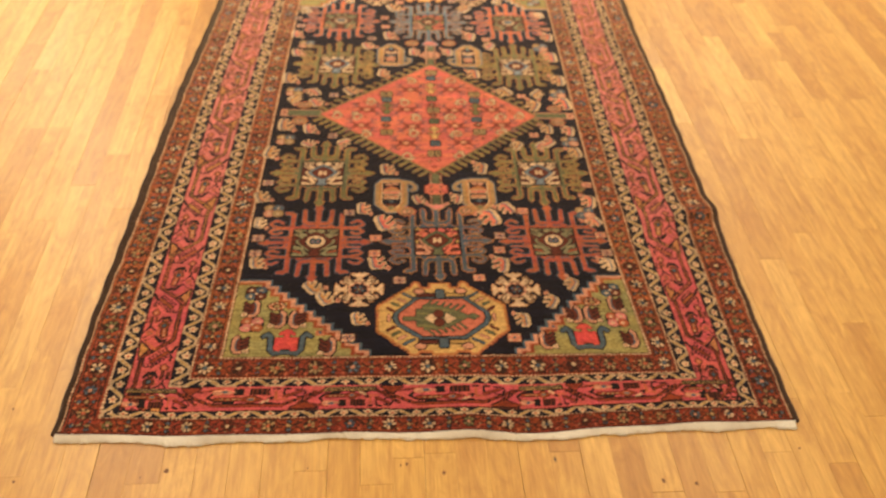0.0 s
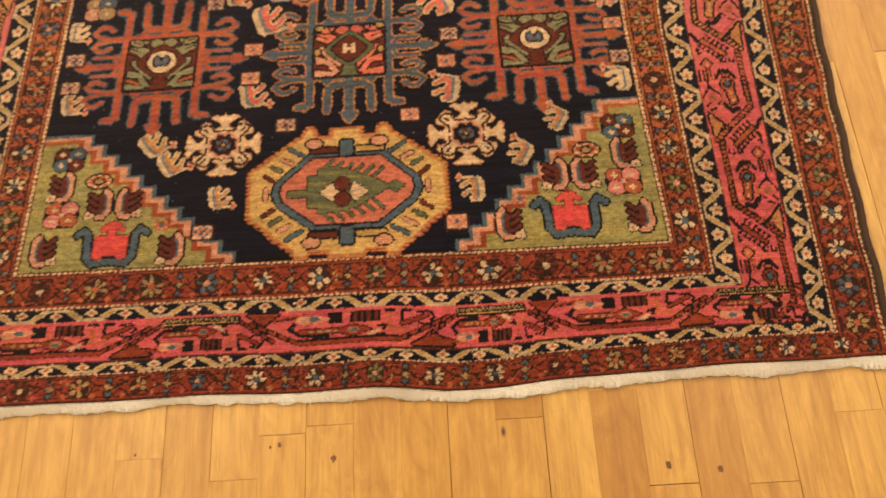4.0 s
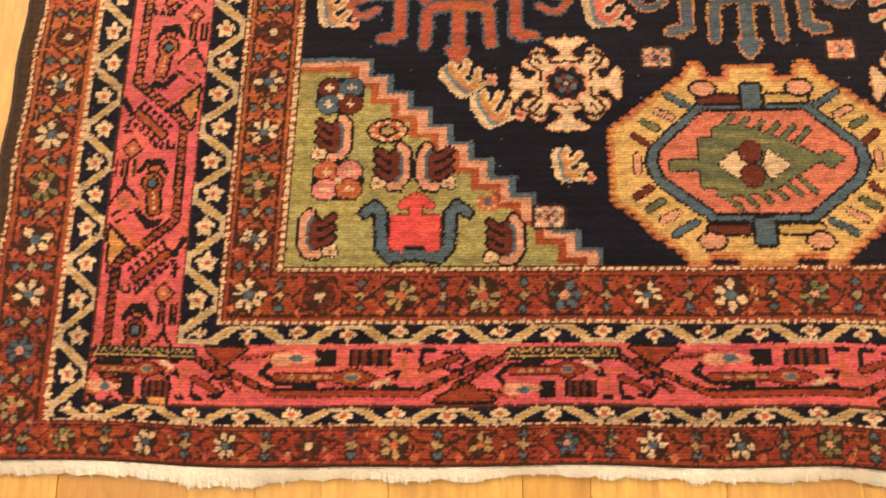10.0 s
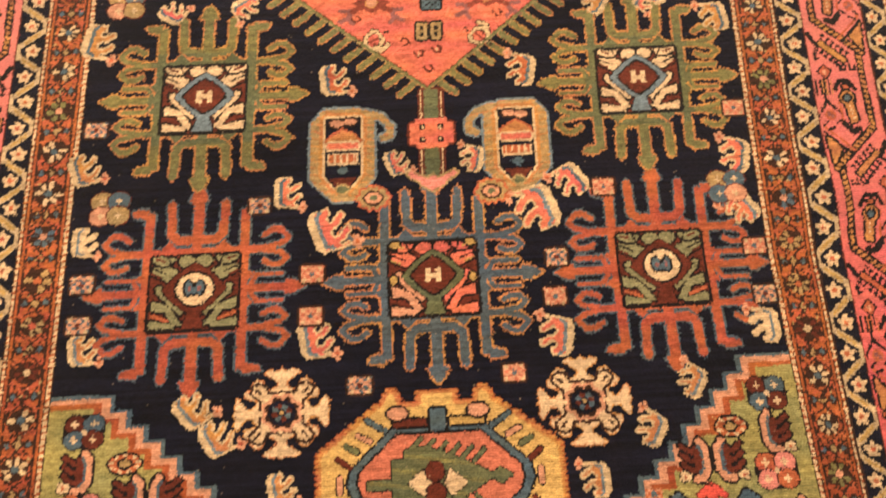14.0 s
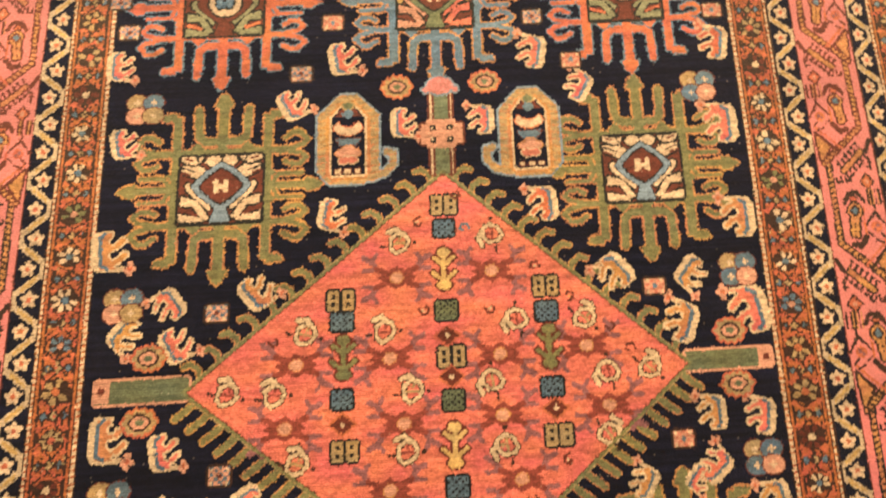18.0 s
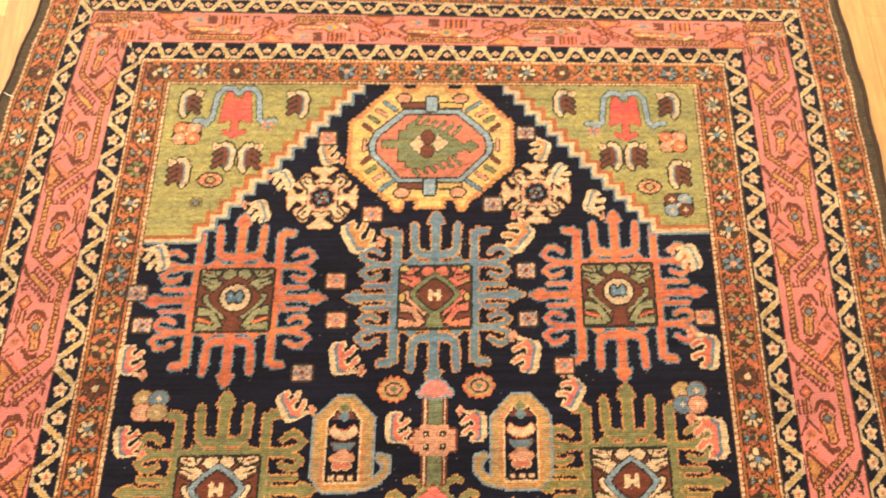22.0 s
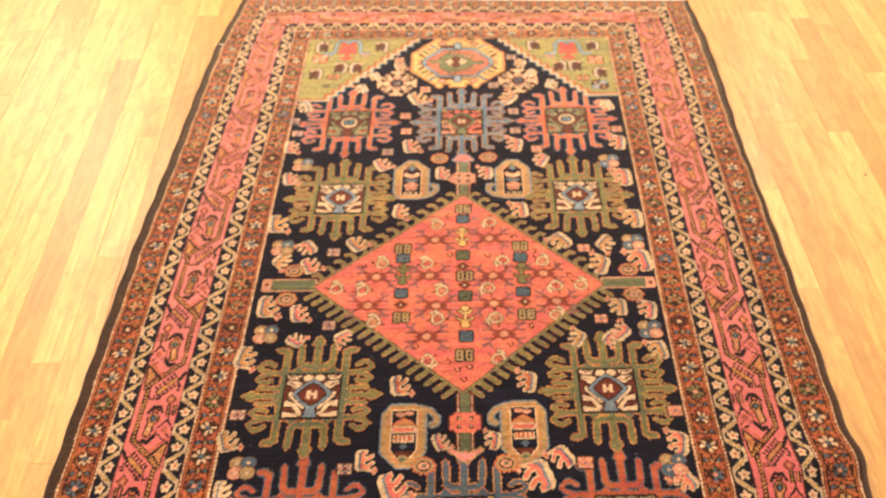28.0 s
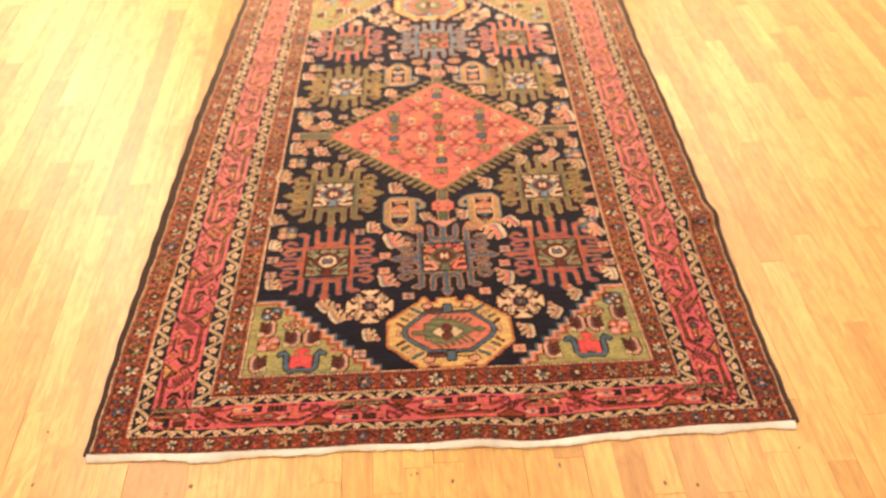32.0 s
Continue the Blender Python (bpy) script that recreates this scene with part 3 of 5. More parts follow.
def end_unit(x, y, half, flip, ink, warm, hot):
    """One repeat of the main border at the ends: a barred stem, two slanting bands, a long flask in its hook, a bird, a comb, a barbed leaf."""
    m = Motif(x, y, 0.15, half / 80, 0.00096, 0, on_floor=False)
    m.v = m.v * flip
    keep = (np.abs(m.u) <= 98) & (piece[m.win] == main_border)

    def paint(mask, dye, edge=None, width=1):
        if edge:
            m.paint(grown(mask, width) & keep, edge)
        m.paint(mask & keep, dye)

    def stroke(points, width, dye=None):
        paint(m.line(points, width * 0.78), dye or ink)

    # slanting bands and the stem with its checks
    for run in ([(-49, 17), (-94, -11)], [(45, 17), (90, -13)]):
        paint(m.line(run, 7.0), ink)
        paint(m.line(run, 3.8) & (np.sin(m.u * 0.62) < 0.55), hot)
    if flip > 0 or ink != "black":
        paint(m.box(-50, 13.5, 47, 17.5), warm, ink, 1)
        paint(m.box(-50, 17.5, 47, 22.5), "tan" if ink == "black" else warm, ink, 1)
        paint(m.box(-50, 17.0, 47, 22.5) & (np.sin(m.u * 1.15 + 0.5) * np.where(m.v > 20, 1, -1) > -0.15), ink)
    else:
        paint(m.box(-50, 14, 47, 21), hot)
        paint(m.box(-50, 19.5, 47, 21) & (np.sin(m.u * 0.9) > 0.2), ink)
    paint(m.box(-50, 12, 47, 14.5), ink)
    paint(m.poly([(54, 25), (97, 25), (76, 8)]), hot, ink, 2)
    paint(m.poly([(62, 22), (89, 22), (76, 13)]), "rust" if ink == "black" else warm)
    stroke([(-72, -15), (-44, -20)], 6)
    stroke([(-72, -16), (-44, -21)], 3.6, hot)
    # the flask with its hook
    stroke([(-22, 9.5), (-46, 8), (-58, -2), (-50, -12)], 6)
    flask = any_of(m.line([(-46, 2), (-8, 3)], 6.6), m.diamond(2, 3, 17, 8.5))
    paint(flask, hot if ink == "black" else warm, ink, 1)
    paint(m.line([(-42, 2), (-12, 3)], 2.8) & (np.sin(m.u * 0.8) > -0.3), "tan" if ink == "black" else "cream")
    paint(m.disc(2, 3, 4.6, 3), "steel", "orange", 1)
    paint(m.line([(17, 10), (26, 5)], 4), "ecru")
    paint(any_of(m.disc(28, 11, 5, 2.6), m.line([(26, 0), (33, -3), (30, 4)], 3.4)), ink)
    # the bird and its block, the comb
    paint(m.disc(-44, -14, 8, 6), "peach", "coral", 1)
    paint(m.poly([(-36, -8), (-18, -14), (-36, -20)]), "peach")
    paint(m.box(-22, -23, -8, -7), ink)
    paint(m.poly([(-34, -9), (-17, -13.5), (-32, -17)]), "peach")
    paint(m.disc(-35, -15, 5, 3), "steel")
    comb = m.box(-1, -23, 27, -6.5)
    paint(comb, "maroon" if ink == "black" else hot)
    paint(comb & (np.sin((m.u + 1) * 0.95 + 0.6) > 0.0), ink)
    # a red post, a barbed leaf with hooked feet
    paint(m.box(34, -18, 38, 4), "coral")
    paint(m.box(38, 1.5, 52, 3.5), "coral")
    paint(m.box(31, -23.5, 41, -19.5), ink)
    stroke([(48, -4), (47, -13), (48, -22), (56, -22)], 4.4)
    stroke([(60, -8), (66, -3), (74, -4)], 3.6)
    stroke([(62, -19), (72, -21), (78, -13), (74, -9)], 4.0)
    paint(m.line([(48, -4), (70, -15)], 4.6), hot, ink, 1)


CROSSINGS = (-0.09, 0.055, 0.1965, 0.3376, 0.4795, 0.6312, 0.785, 0.938, 1.091, 1.2448, 1.3849, 1.5299, 1.6695, 1.81, 1.95)
mid = FIELD + 0.477 * (HALF - FIELD)
for k, (a, b) in enumerate(zip(CROSSINGS, CROSSINGS[1:])):
    for lean in (-1, 1):
        side_unit(lean * mid, (a + b) / 2, (-1 if k % 2 else 1) * -lean, b - a, "black" if b < 0.95 else "brown" if b < 1.3 else "maroon", "orange" if b > 0.6 else "coral" if b > 0.4 else "rust")
for middle, places, ink, warm, hot in ((0.0795, (-0.600, -0.4509, -0.2445, -0.0876, 0.1210, 0.2536, 0.4356, 0.590), "black", "straw", "rust"),
                                       (1.9165, (-0.600, -0.4288, -0.2599, -0.0862, 0.1181, 0.2848, 0.484, 0.640), "maroon", "orange", "coral")):
    for k, (a, b) in enumerate(zip(places, places[1:])):
        up = 1 if k % 2 == 0 else -1
        end_unit((a + b) / 2, middle, (b - a) / 2, up, ink, warm, hot)


# figures of the field
def flag(x, y, reach, ax, ay=None, turn=0, name=None, label=""):
    return Motif(x, y, reach, ax, ay, turn, name, label)


def palmette(x, y, wool, edge, petals, ring, heart, flower, label, ax=0.00063, ay=0.00066):
    """A square flower with forks above and below and hooked arms at the sides, drawn as one quarter and mirrored."""
    m = flag(x, y, 0.16, ax, ay, 0, "palmette", label)
    up = np.abs(m.v) * np.where(m.v > 0, 1.0, 1.04)
    keep_v, m.v = m.v, up
    arms = any_of(m.box(80, 0, 97, 146, both=True), m.poly([(92, 134), (120, 139), (124, 151), (92, 153)], both=True),
                  m.box(0, 65, 136, 77, both=True), m.box(0, 65, 9.5, 180, both=True), m.poly([(0, 160), (19, 164), (9, 186), (0, 192)], both=True),
                  m.line([(0, 91), (34, 93), (47, 103), (50, 158)], 16, both=True), m.poly([(34, 76), (50, 92), (66, 76)], both=True),
                  m.box(96, 0, 178, 7, both=True), m.poly([(162, 0), (166, 14), (182, 12), (204, 0)], both=True),
                  m.line([(100, 3), (112, 24), (158, 24)], 8.5, both=True), m.poly([(96, 34), (108, 26), (96, 16)], both=True),
                  m.line([(130, 73), (158, 80), (169, 90), (154, 106), (140, 106), (124, 96)], 10, both=True), m.line([(130, 68), (156, 63), (167, 53), (153, 41), (140, 41), (125, 48)], 9.5, both=True))
    m.v = keep_v
    m.paint(arms, wool, edge, 1)
    rim = grown(arms, 2) & ~grown(arms, 1) & (np.random.default_rng(int(abs(x) * 1e4)).random(arms.shape) < 0.45)
    m.paint(rim & (chart[m.win] == dye_of["navy"]), edge)
    if wool == "olive" and y < 1:
        m.paint(arms & (np.abs(m.u) < 108) & (np.abs(m.v) < 92), "sage")
    m.paint(m.box(-80, -68, 80, 65), "maroon", "black")
    # crown of petals above, slanting leaves below
    for bloom in (m.poly([(30, 36), (48, 20), (77, 32), (77, 46), (48, 49)], both=True), m.poly([(36, 62), (43, 50), (60, 48), (78, 56), (78, 64)], both=True), m.disc(16, 54, 15, 10.5, both=True)):
        m.paint(bloom, petals, "black")
    low = any_of(m.poly([(70, 10), (60, 12), (16, -34), (22, -42), (66, -4)], both=True), m.poly([(76, -14), (76, -32), (52, -34), (34, -60), (20, -58), (44, -24)], both=True),
                 m.poly([(78, -48), (78, -64), (30, -64), (36, -56)], both=True))
    m.paint(low, "peach" if petals == "salmon" else petals, "black")
    if petals == "salmon":
        m.paint(low & (m.u > 0), "salmon")
        m.paint(any_of(m.disc(70, 62, 9, 6, both=True), m.disc(73, -2, 6, 8, both=True)), "straw", "black")
    m.paint(any_of(m.line([(40, 42), (50, 63)], 3.4, both=True), m.line([(52, 33), (79, 44)], 3.4, both=True), m.line([(0, 44), (0, 66)], 3.0)), "black")
    m.paint(any_of(m.line([(57, 56), (72, 61)], 4.0, both=True), m.line([(62, 28), (77, 34)], 4.0, both=True)), "straw" if petals == "salmon" else "maroon")
    m.paint(m.line([(74, -40), (46, -50)], 6, both=True), "coral" if petals == "celadon" else "maroon")
    m.paint(any_of((np.abs(m.u) / 58) ** 1.2 + (np.abs(m.v - 4) / 47) ** 1.2 <= 1, m.poly([(0, -30), (10, -36), (20, -66), (0, -66)], both=True)), ring, "black", 1)
    m.paint((np.abs(m.u) / 40) ** 1.25 + (np.abs(m.v - 4) / 33) ** 1.25 <= 1, "maroon", "black" if ring != "maroon" else None)
    if flower == "round":
        m.paint(m.disc(1, 4, 33, 28), "cream", "black")
        m.paint(any_of(m.disc(10, 6, 7, 12, both=True), m.disc(0, 2, 8, 6)), "steel", "black")
        m.paint(any_of(m.disc(9, 5, 3, 5, both=True)), "mauve" if y < 1 else "lightblue")
    else:
        m.paint(any_of(m.box(-15, -9, -5, 16), m.box(5, -9, 15, 16), m.box(-15, -1, 15, 8)), heart)


RED_LABEL, BLUE_LABEL, GREEN_LABEL = ("brick-red square palmette with hooked arms", "slate-blue square palmette with hooked arms", "olive-green square palmette with hooked arms")
for x, y in ((-0.277, 0.490), (0.265, 0.502), (-0.266, 1.473), (0.260, 1.489)):
    palmette(x, y, "garnet" if y < 1 else "coral", "slate" if y < 1 else "steel", "celadon", "maroon", "cream", "round", RED_LABEL)
for x, y in ((-0.003, 0.498), (0.006, 1.482)):
    palmette(x, y, "slate" if y < 1 else "steel", "orange", "salmon", "sage", "cream", "aitch", BLUE_LABEL)
for x, y in ((-0.2755, 0.732), (0.262, 0.745), (-0.265, 1.223), (0.259, 1.236)):
    palmette(x, y, "olive", "orange", "cream", "lightblue", "cream", "aitch", GREEN_LABEL)


def octagon(x, y, ax, ay, up):
    """The yellow octagon with a slate ring, a salmon heart and a serrated leaf that holds two balls."""
    m = flag(x, y, 0.17, ax, ay * up, 0, "octagon_medallion", "golden-yellow octagonal medallion with a salmon heart")
    stair_u, stair_v = np.floor(np.abs(m.u) / 17) * 17 + 8, np.floor(np.abs(m.v) / 12) * 12 + 6
    steps = np.where(m.v > 0, 0.72 * stair_u + stair_v < 392, 0.78 * stair_u + stair_v < 432)
    body = m.box(0, -258, 420, 240, both=True)
    body = any_of(body & steps, m.box(0, 230, 66, 278, both=True), m.poly([(128, 230), (145, 285), (178, 285), (205, 230)], both=True),
                  m.box(0, -282, 74, -240, both=True), m.poly([(150, -250), (165, -280), (215, -280), (235, -240)], both=True))
    blue = "steel" if up > 0 else "lightblue"
    fringe = grown(body, 2) & (np.floor(m.v / 9) % 2 == 0)
    m.paint(any_of(body, fringe), "orange", "rust" if up > 0 else "orange", 1)
    m.paint(body & ~grown(~body, 2), "gold" if up > 0 else "yellow")
    m.paint(m.poly([(0, 165), (160, 166), (307, 43), (320, -4), (295, -60), (150, -164), (0, -164)], both=True), blue, "black", 2)
    m.paint(any_of(m.box(-28, 150, 28, 222), m.box(-28, -230, 28, -160)), blue, "black", 2)
    m.paint(m.poly([(0, 143), (146, 144), (275, 36), (282, -3), (268, -40), (130, -142), (0, -142)], both=True), "brick", "black", 2)
    for level, s in ((182, 1), (-188, -1)):
        m.paint(m.box(-158, level - 11, -40, level + 11), "maroon", "black", 2)
        m.paint(m.box(40, level - 11, 160, level + 11), "straw", "black", 2)
    for dx, dy in ((142, 212), (150, -222)):
        m.paint(m.disc(dx, dy, 36, 20, both=True), "peach", "black", 2)
    dashes = ((186, 160, 252, 198, "steel"), (240, 130, 282, 150, "peach"), (284, 98, 322, 117, "sage"), (312, 52, 350, 78, "maroon"),
              (345, -24, 345, 20, "peach"), (312, -72, 352, -96, "maroon"), (282, -110, 324, -134, "sage"), (240, -142, 286, -164, "peach"), (188, -168, 252, -202, "steel"))
    for x0, y0, x1, y1, dye in dashes:
        m.paint(m.line([(x0, y0), (x1, y1)], 17, both=True), dye, "black", 1)
    leaf = any_of(m.poly([(-126, 96), (-60, 105), (30, 82), (123, 40), (190, 8), (123, -32), (50, -74), (-28, -92), (-126, -101)]), m.box(-167, -72, -120, 70), m.box(-252, -24, -160, 8),
                  m.diamond(205, 4, 44, 26))
    teeth = any_of(*[m.line([(-98 + 43 * k, (98 - 9 * k) * s), (-62 + 43 * k, (132 - 9 * k) * s)], 13) for k in range(6) for s in (1, -1)])
    m.paint(any_of(leaf, teeth), "sage", "black", 1)
    m.paint(leaf & (np.sin(m.v * 0.13 + m.u * 0.02) > 0.75), "olive")
    m.paint(any_of(m.poly([(-112, -8), (-60, 36), (-36, -8), (-60, -50)]), m.poly([(10, -8), (32, 32), (92, -12), (32, -52)])), "cream", "black", 1)
    m.paint(any_of(m.disc(-19, 26, 33, 31), m.disc(-19, -40, 33, 31)), "maroon", "black", 1)


octagon(-0.002, 0.273, 0.000311, 0.000340, 1)
octagon(-0.001, 1.714, 0.000294, 0.000360, -1)


def star_flower(x, y, ax, ay):
    """A cream flower with four flared arms and four square lobes round a dark heart."""
    m = flag(x, y, 0.08, ax, ay, 0, "star_flower", "cream eight-armed star flower with a dark heart")
    lobe = [(15, 33), (31, 17), (47, 27), (67, 33), (69, 43), (60, 50), (56, 60), (48, 68), (36, 66), (27, 47)]
    cross = any_of(m.box(0, 0, 8, 74, four=True), m.poly([(0, 60), (8, 64), (34, 83), (22, 88), (8, 85), (0, 90)], four=True), m.box(0, 0, 74, 8, four=True),
                   m.poly([(61, 0), (65, 8), (83, 32), (88, 20), (85, 8), (90, 0)], four=True))
    mass = any_of(m.poly(lobe, four=True), cross, m.poly([(0, 0), (60, 0), (46, 22), (46, 46), (22, 46), (0, 60)], four=True))
    m.paint(mass, "cream", "orange", 1)
    line = any_of(m.line([(8, 40), (24, 40), (30, 56), (44, 62), (56, 56), (60, 44), (50, 32), (40, 24), (40, 8)], 6, four=True), m.line([(40, 40), (48, 48)], 6, four=True))
    m.paint(line, "brown")
    m.paint(m.line([(0, 44), (9, 40)], 5, four=True), "brown")
    ring = np.hypot(m.u, m.v) + 3 * np.cos(np.arctan2(m.v, m.u) * 8)
    m.paint(ring < 38, "peach")
    m.paint(ring < 31, "brown")
    m.paint(m.disc(0, 0, 27, 25), "navy")
    for k in range(8):
        a = k * math.pi / 4 + 0.3
        m.paint(m.disc(14 * math.cos(a), 13 * math.sin(a), 5.5), ("maroon", "steel")[k % 2])
    m.paint(m.disc(0, 0, 4), "tan")


for x, y in ((-0.175, 0.350), (0.161, 0.351), (-0.156, 1.627), (0.152, 1.640)):
    star_flower(x, y, 0.00058, 0.00054)

# the middle lozenge with its comb of leaves, its stems and bars
TIPS = ((0.006, 1.233), (0.284, 0.988), (-0.002, 0.742), (-0.297, 0.978))
lozenge = Motif(0.0, 0.985, 0.42, 1.0, None, 0, "lozenge_medallion", "salmon-red lozenge medallion with small botehs and blossoms")
corners = [tuple(np.subtract(chart_place(*p), chart_place(0.0, 0.985))) for p in TIPS]
comb_piece = new_piece("lozenge_comb", "olive leaf comb round the lozenge")
loz_piece, lozenge.piece = lozenge.piece, comb_piece
teeth = []
for (ax, ay), (bx, by) in zip(corners, corners[1:] + corners[:1]):
    span = math.hypot(bx - ax, by - ay)
    nx, ny = -(by - ay) / span, (bx - ax) / span
    if nx * (ax + bx) + ny * (ay + by) < 0:
        nx, ny = -nx, -ny
    lean = 1 if ny > 0 else -1
    count = 18 if lean < 0 else 14
    for k in range(count):
        f = (k + 0.7) / (count + 0.4)
        px, py = ax + (bx - ax) * f, ay + (by - ay) * f
        out = 1 if px > 0 else -1
        if lean < 0:
            teeth.append(lozenge.line([(px, py), (px + out * 0.012, py - 0.011), (px + out * 0.024, py - 0.0195)], 0.0100))
        else:
            teeth.append(lozenge.line([(px, py), (px + out * 0.003, py + 0.013), (px + out * 0.013, py + 0.020), (px + out * 0.021, py + 0.017)], 0.0090))
lozenge.paint(any_of(*teeth), "orange")
lozenge.paint(any_of(*teeth) & ~grown(~any_of(*teeth), 1), "olive")
lozenge.paint(grown(lozenge.poly(corners), 4), "olive", "tan", 1)
for sign, (ex, ey), (ix, iy) in ((-1, (-0.400, 0.983), (-0.296, 0.981)), (1, (0.388, 0.993), (0.283, 0.990))):
    a, b = np.subtract(chart_place(ex, ey), chart_place(0.0, 0.985)), np.subtract(chart_place(ix, iy), chart_place(0.0, 0.985))
    lozenge.paint(lozenge.box(min(a[0], b[0]), min(a[1], b[1]) - 0.011, max(a[0], b[0]), max(a[1], b[1]) + 0.011), "sage", "peach", 2)
    lozenge.paint(lozenge.box(a[0] - 0.003, a[1] - 0.013, a[0] + 0.017, a[1] + 0.013) if sign < 0 else lozenge.box(a[0] - 0.017, a[1] - 0.013, a[0] + 0.003, a[1] + 0.013), "peach")
    lozenge.paint(lozenge.disc(a[0] - sign * 0.007, a[1], 0.004), "maroon")
lozenge.piece = loz_piece
lozenge.paint(lozenge.poly(corners), "salmon", "maroon")


def stem(x, top, bottom, knob, dye):
    m = flag(x, (top + bottom) / 2, 0.09, 0.001, None, 0, "stem_with_knob", "olive stem with a square four-eyed knob")
    half = (top - bottom) * 500
    lift = (knob - (top + bottom) / 2) * 1000
    m.paint(m.box(-14, -half, 14, half), "cream", "maroon")
    m.paint(m.box(-9, -half, 9, half), "sage", "maroon")
    m.paint(m.box(-27, lift - 13, 27, lift + 13), dye, "maroon")
    m.paint(m.box(-19, lift - 19, 19, lift + 19), dye)
    for dx in (-11, 11):
        for dy in (-8, 8):
            m.paint(m.box(dx - 4, lift + dy - 4, dx + 4, lift + dy + 4), "black")
            m.paint(m.box(dx - 1.5, lift + dy - 1.5, dx + 1.5, lift + dy + 1.5), "cream")
    return m, half


m, half = stem(0.001, 0.738, 0.612, 0.679, "salmon")
m.paint(any_of(m.diamond(0, -half + 2, 16, 10), m.line([(-26, -half + 14), (0, -half), (26, -half + 14)], 7)), "pale", "tan")
m, half = stem(0.007, 1.352, 1.234, 1.288, "peach")
m.paint(any_of(m.disc(0, half + 2, 17, 12), m.line([(-20, half - 4), (0, half + 10), (20, half - 4)], 7)), "pale", "lightblue")


# little figures inside the lozenge
def inner(x, y, reach, ax, ay=None, turn=0):
    m = Motif(x, y, reach, ax, ay, turn)
    m.piece = loz_piece
    return m


def blossom(x, y):
    """Dark-red bud with a peach heart between four mauve antlers."""
    m = inner(x, y, 0.055, 0.00122)
    hooks = any_of(m.line([(8, 4), (20, 9), (25, 17), (33, 21)], 5.6, four=True), m.line([(20, 9), (33, 8)], 4.6, four=True), m.line([(25, 17), (20, 24)], 4.4, four=True))
    m.paint(hooks, "mauve")
    m.paint(any_of(m.diamond(0, 0, 21, 12), m.line([(8, 4), (20, 9)], 6, four=True)), "russet")
    m.paint(m.disc(0, 0, 6, 5), "peach", "orange", 1)


def small_boteh(x, y, turn):
    m = inner(x, y, 0.045, 0.00120, 0.00130, turn + 25)
    drop = any_of(m.poly([(-12, -3), (-9, -10), (3, -11), (11, -6), (12, 3), (4, 9), (-6, 8)]), m.line([(8, 4), (5, 12), (-4, 13)], 4.4))
    m.paint(drop, "ecru", "brown", 1)
    core = m.poly([(-8, -2), (-6, -7), (3, -7.5), (7.5, -4), (8, 2), (3, 5.5), (-4, 4.5)])
    m.paint(core, "brown")
    m.paint(core & ~grown(~core, 1), "salmon")
    m.paint(any_of(m.line([(-5, 1), (5, -4)], 2.6), m.disc(3, 2, 2.0)), ("tan", "russet", "tan")[int(abs(x * 517)) % 3])
    m.paint(any_of(m.disc(14, -9, 2.2), m.line([(-13, 2), (-17, 5)], 2.6)), "brown")


def box_pair(x, y, dye="tan"):
    m = inner(x, y, 0.03, 0.00092)
    m.paint(m.box(2, -13, 17, 13, both=True), dye, "black")
    m.paint(m.box(7, -8, 12, 8, both=True) & (np.abs(m.v) > 2), "black")


def lattice(x, y, dye):
    m = inner(x, y, 0.03, 0.0009)
    m.paint(m.box(-14, -12, 14, 12), dye, "black")
    m.paint(m.box(-14, -12, 14, 12) & (np.sin(m.u * 0.72) * np.sin(m.v * 0.8) > 0.35), "black")


def small_tree(x, y, dye):
    m = inner(x, y, 0.04, 0.001)
    m.paint(any_of(m.box(-3, -22, 3, 22), m.line([(0, -16), (14, -4)], 5, both=True), m.line([(0, 4), (12, 14)], 5, both=True), m.disc(0, 20, 8, 6), m.disc(0, -20, 9, 6)), dye, "maroon")


def red_lozenge(x, y):
    m = inner(x, y, 0.03, 0.001)
    m.paint(m.diamond(0, 0, 14, 11), "maroon", "coral")
    m.paint(m.disc(0, 0, 3), "cream")


BOTEHS = ((-0.052, 1.148), (0.061, 1.154), (-0.164, 1.041), (-0.072, 1.041), (0.084, 1.048), (0.167, 1.049), (-0.042, 0.971), (0.051, 0.977), (-0.253, 0.975), (-0.200, 0.972),
          (0.188, 0.982), (0.239, 0.987), (-0.050, 0.903), (0.063, 0.903), (-0.174, 0.895), (0.184, 0.913), (-0.066, 0.806), (0.066, 0.812))
BLOSSOMS = ((-0.055, 1.104), (0.059, 1.109), (-0.174, 1.004), (-0.066, 1.008), (0.063, 1.008), (0.166, 1.014), (-0.187, 0.933), (-0.052, 0.933), (0.062, 0.938), (0.187, 0.944),
            (-0.070, 0.860), (0.079, 0.866))
for x, y in BLOSSOMS:
    blossom(x, y)
for k, (x, y) in enumerate(BOTEHS):
    small_boteh(x, y, (-5, 150, 12)[k % 3] * (-1 if x < 0 else 1) + (0 if x < 0 else -50))
for x, y in ((0.005, 1.194), (-0.122, 1.078), (0.123, 1.088), (0.006, 1.007), (-0.120, 0.905), (0.125, 0.913), (0.002, 0.818)):
    box_pair(x, y)
for x, y, dye in ((0.004, 1.163, "steel"), (-0.121, 1.053, "steel"), (0.002, 1.062, "sage"), (0.122, 1.057, "steel"), (0.006, 0.957, "sage"), (-0.122, 0.963, "steel"), (0.122, 0.968, "steel"), (0.006, 0.861, "steel")):
    lattice(x, y, dye)
for x, y, dye in ((0.002, 1.113, "yellow"), (-0.120, 1.011, "olive"), (0.122, 1.015, "olive"), (0.005, 0.907, "yellow")):
    small_tree(x, y, dye)
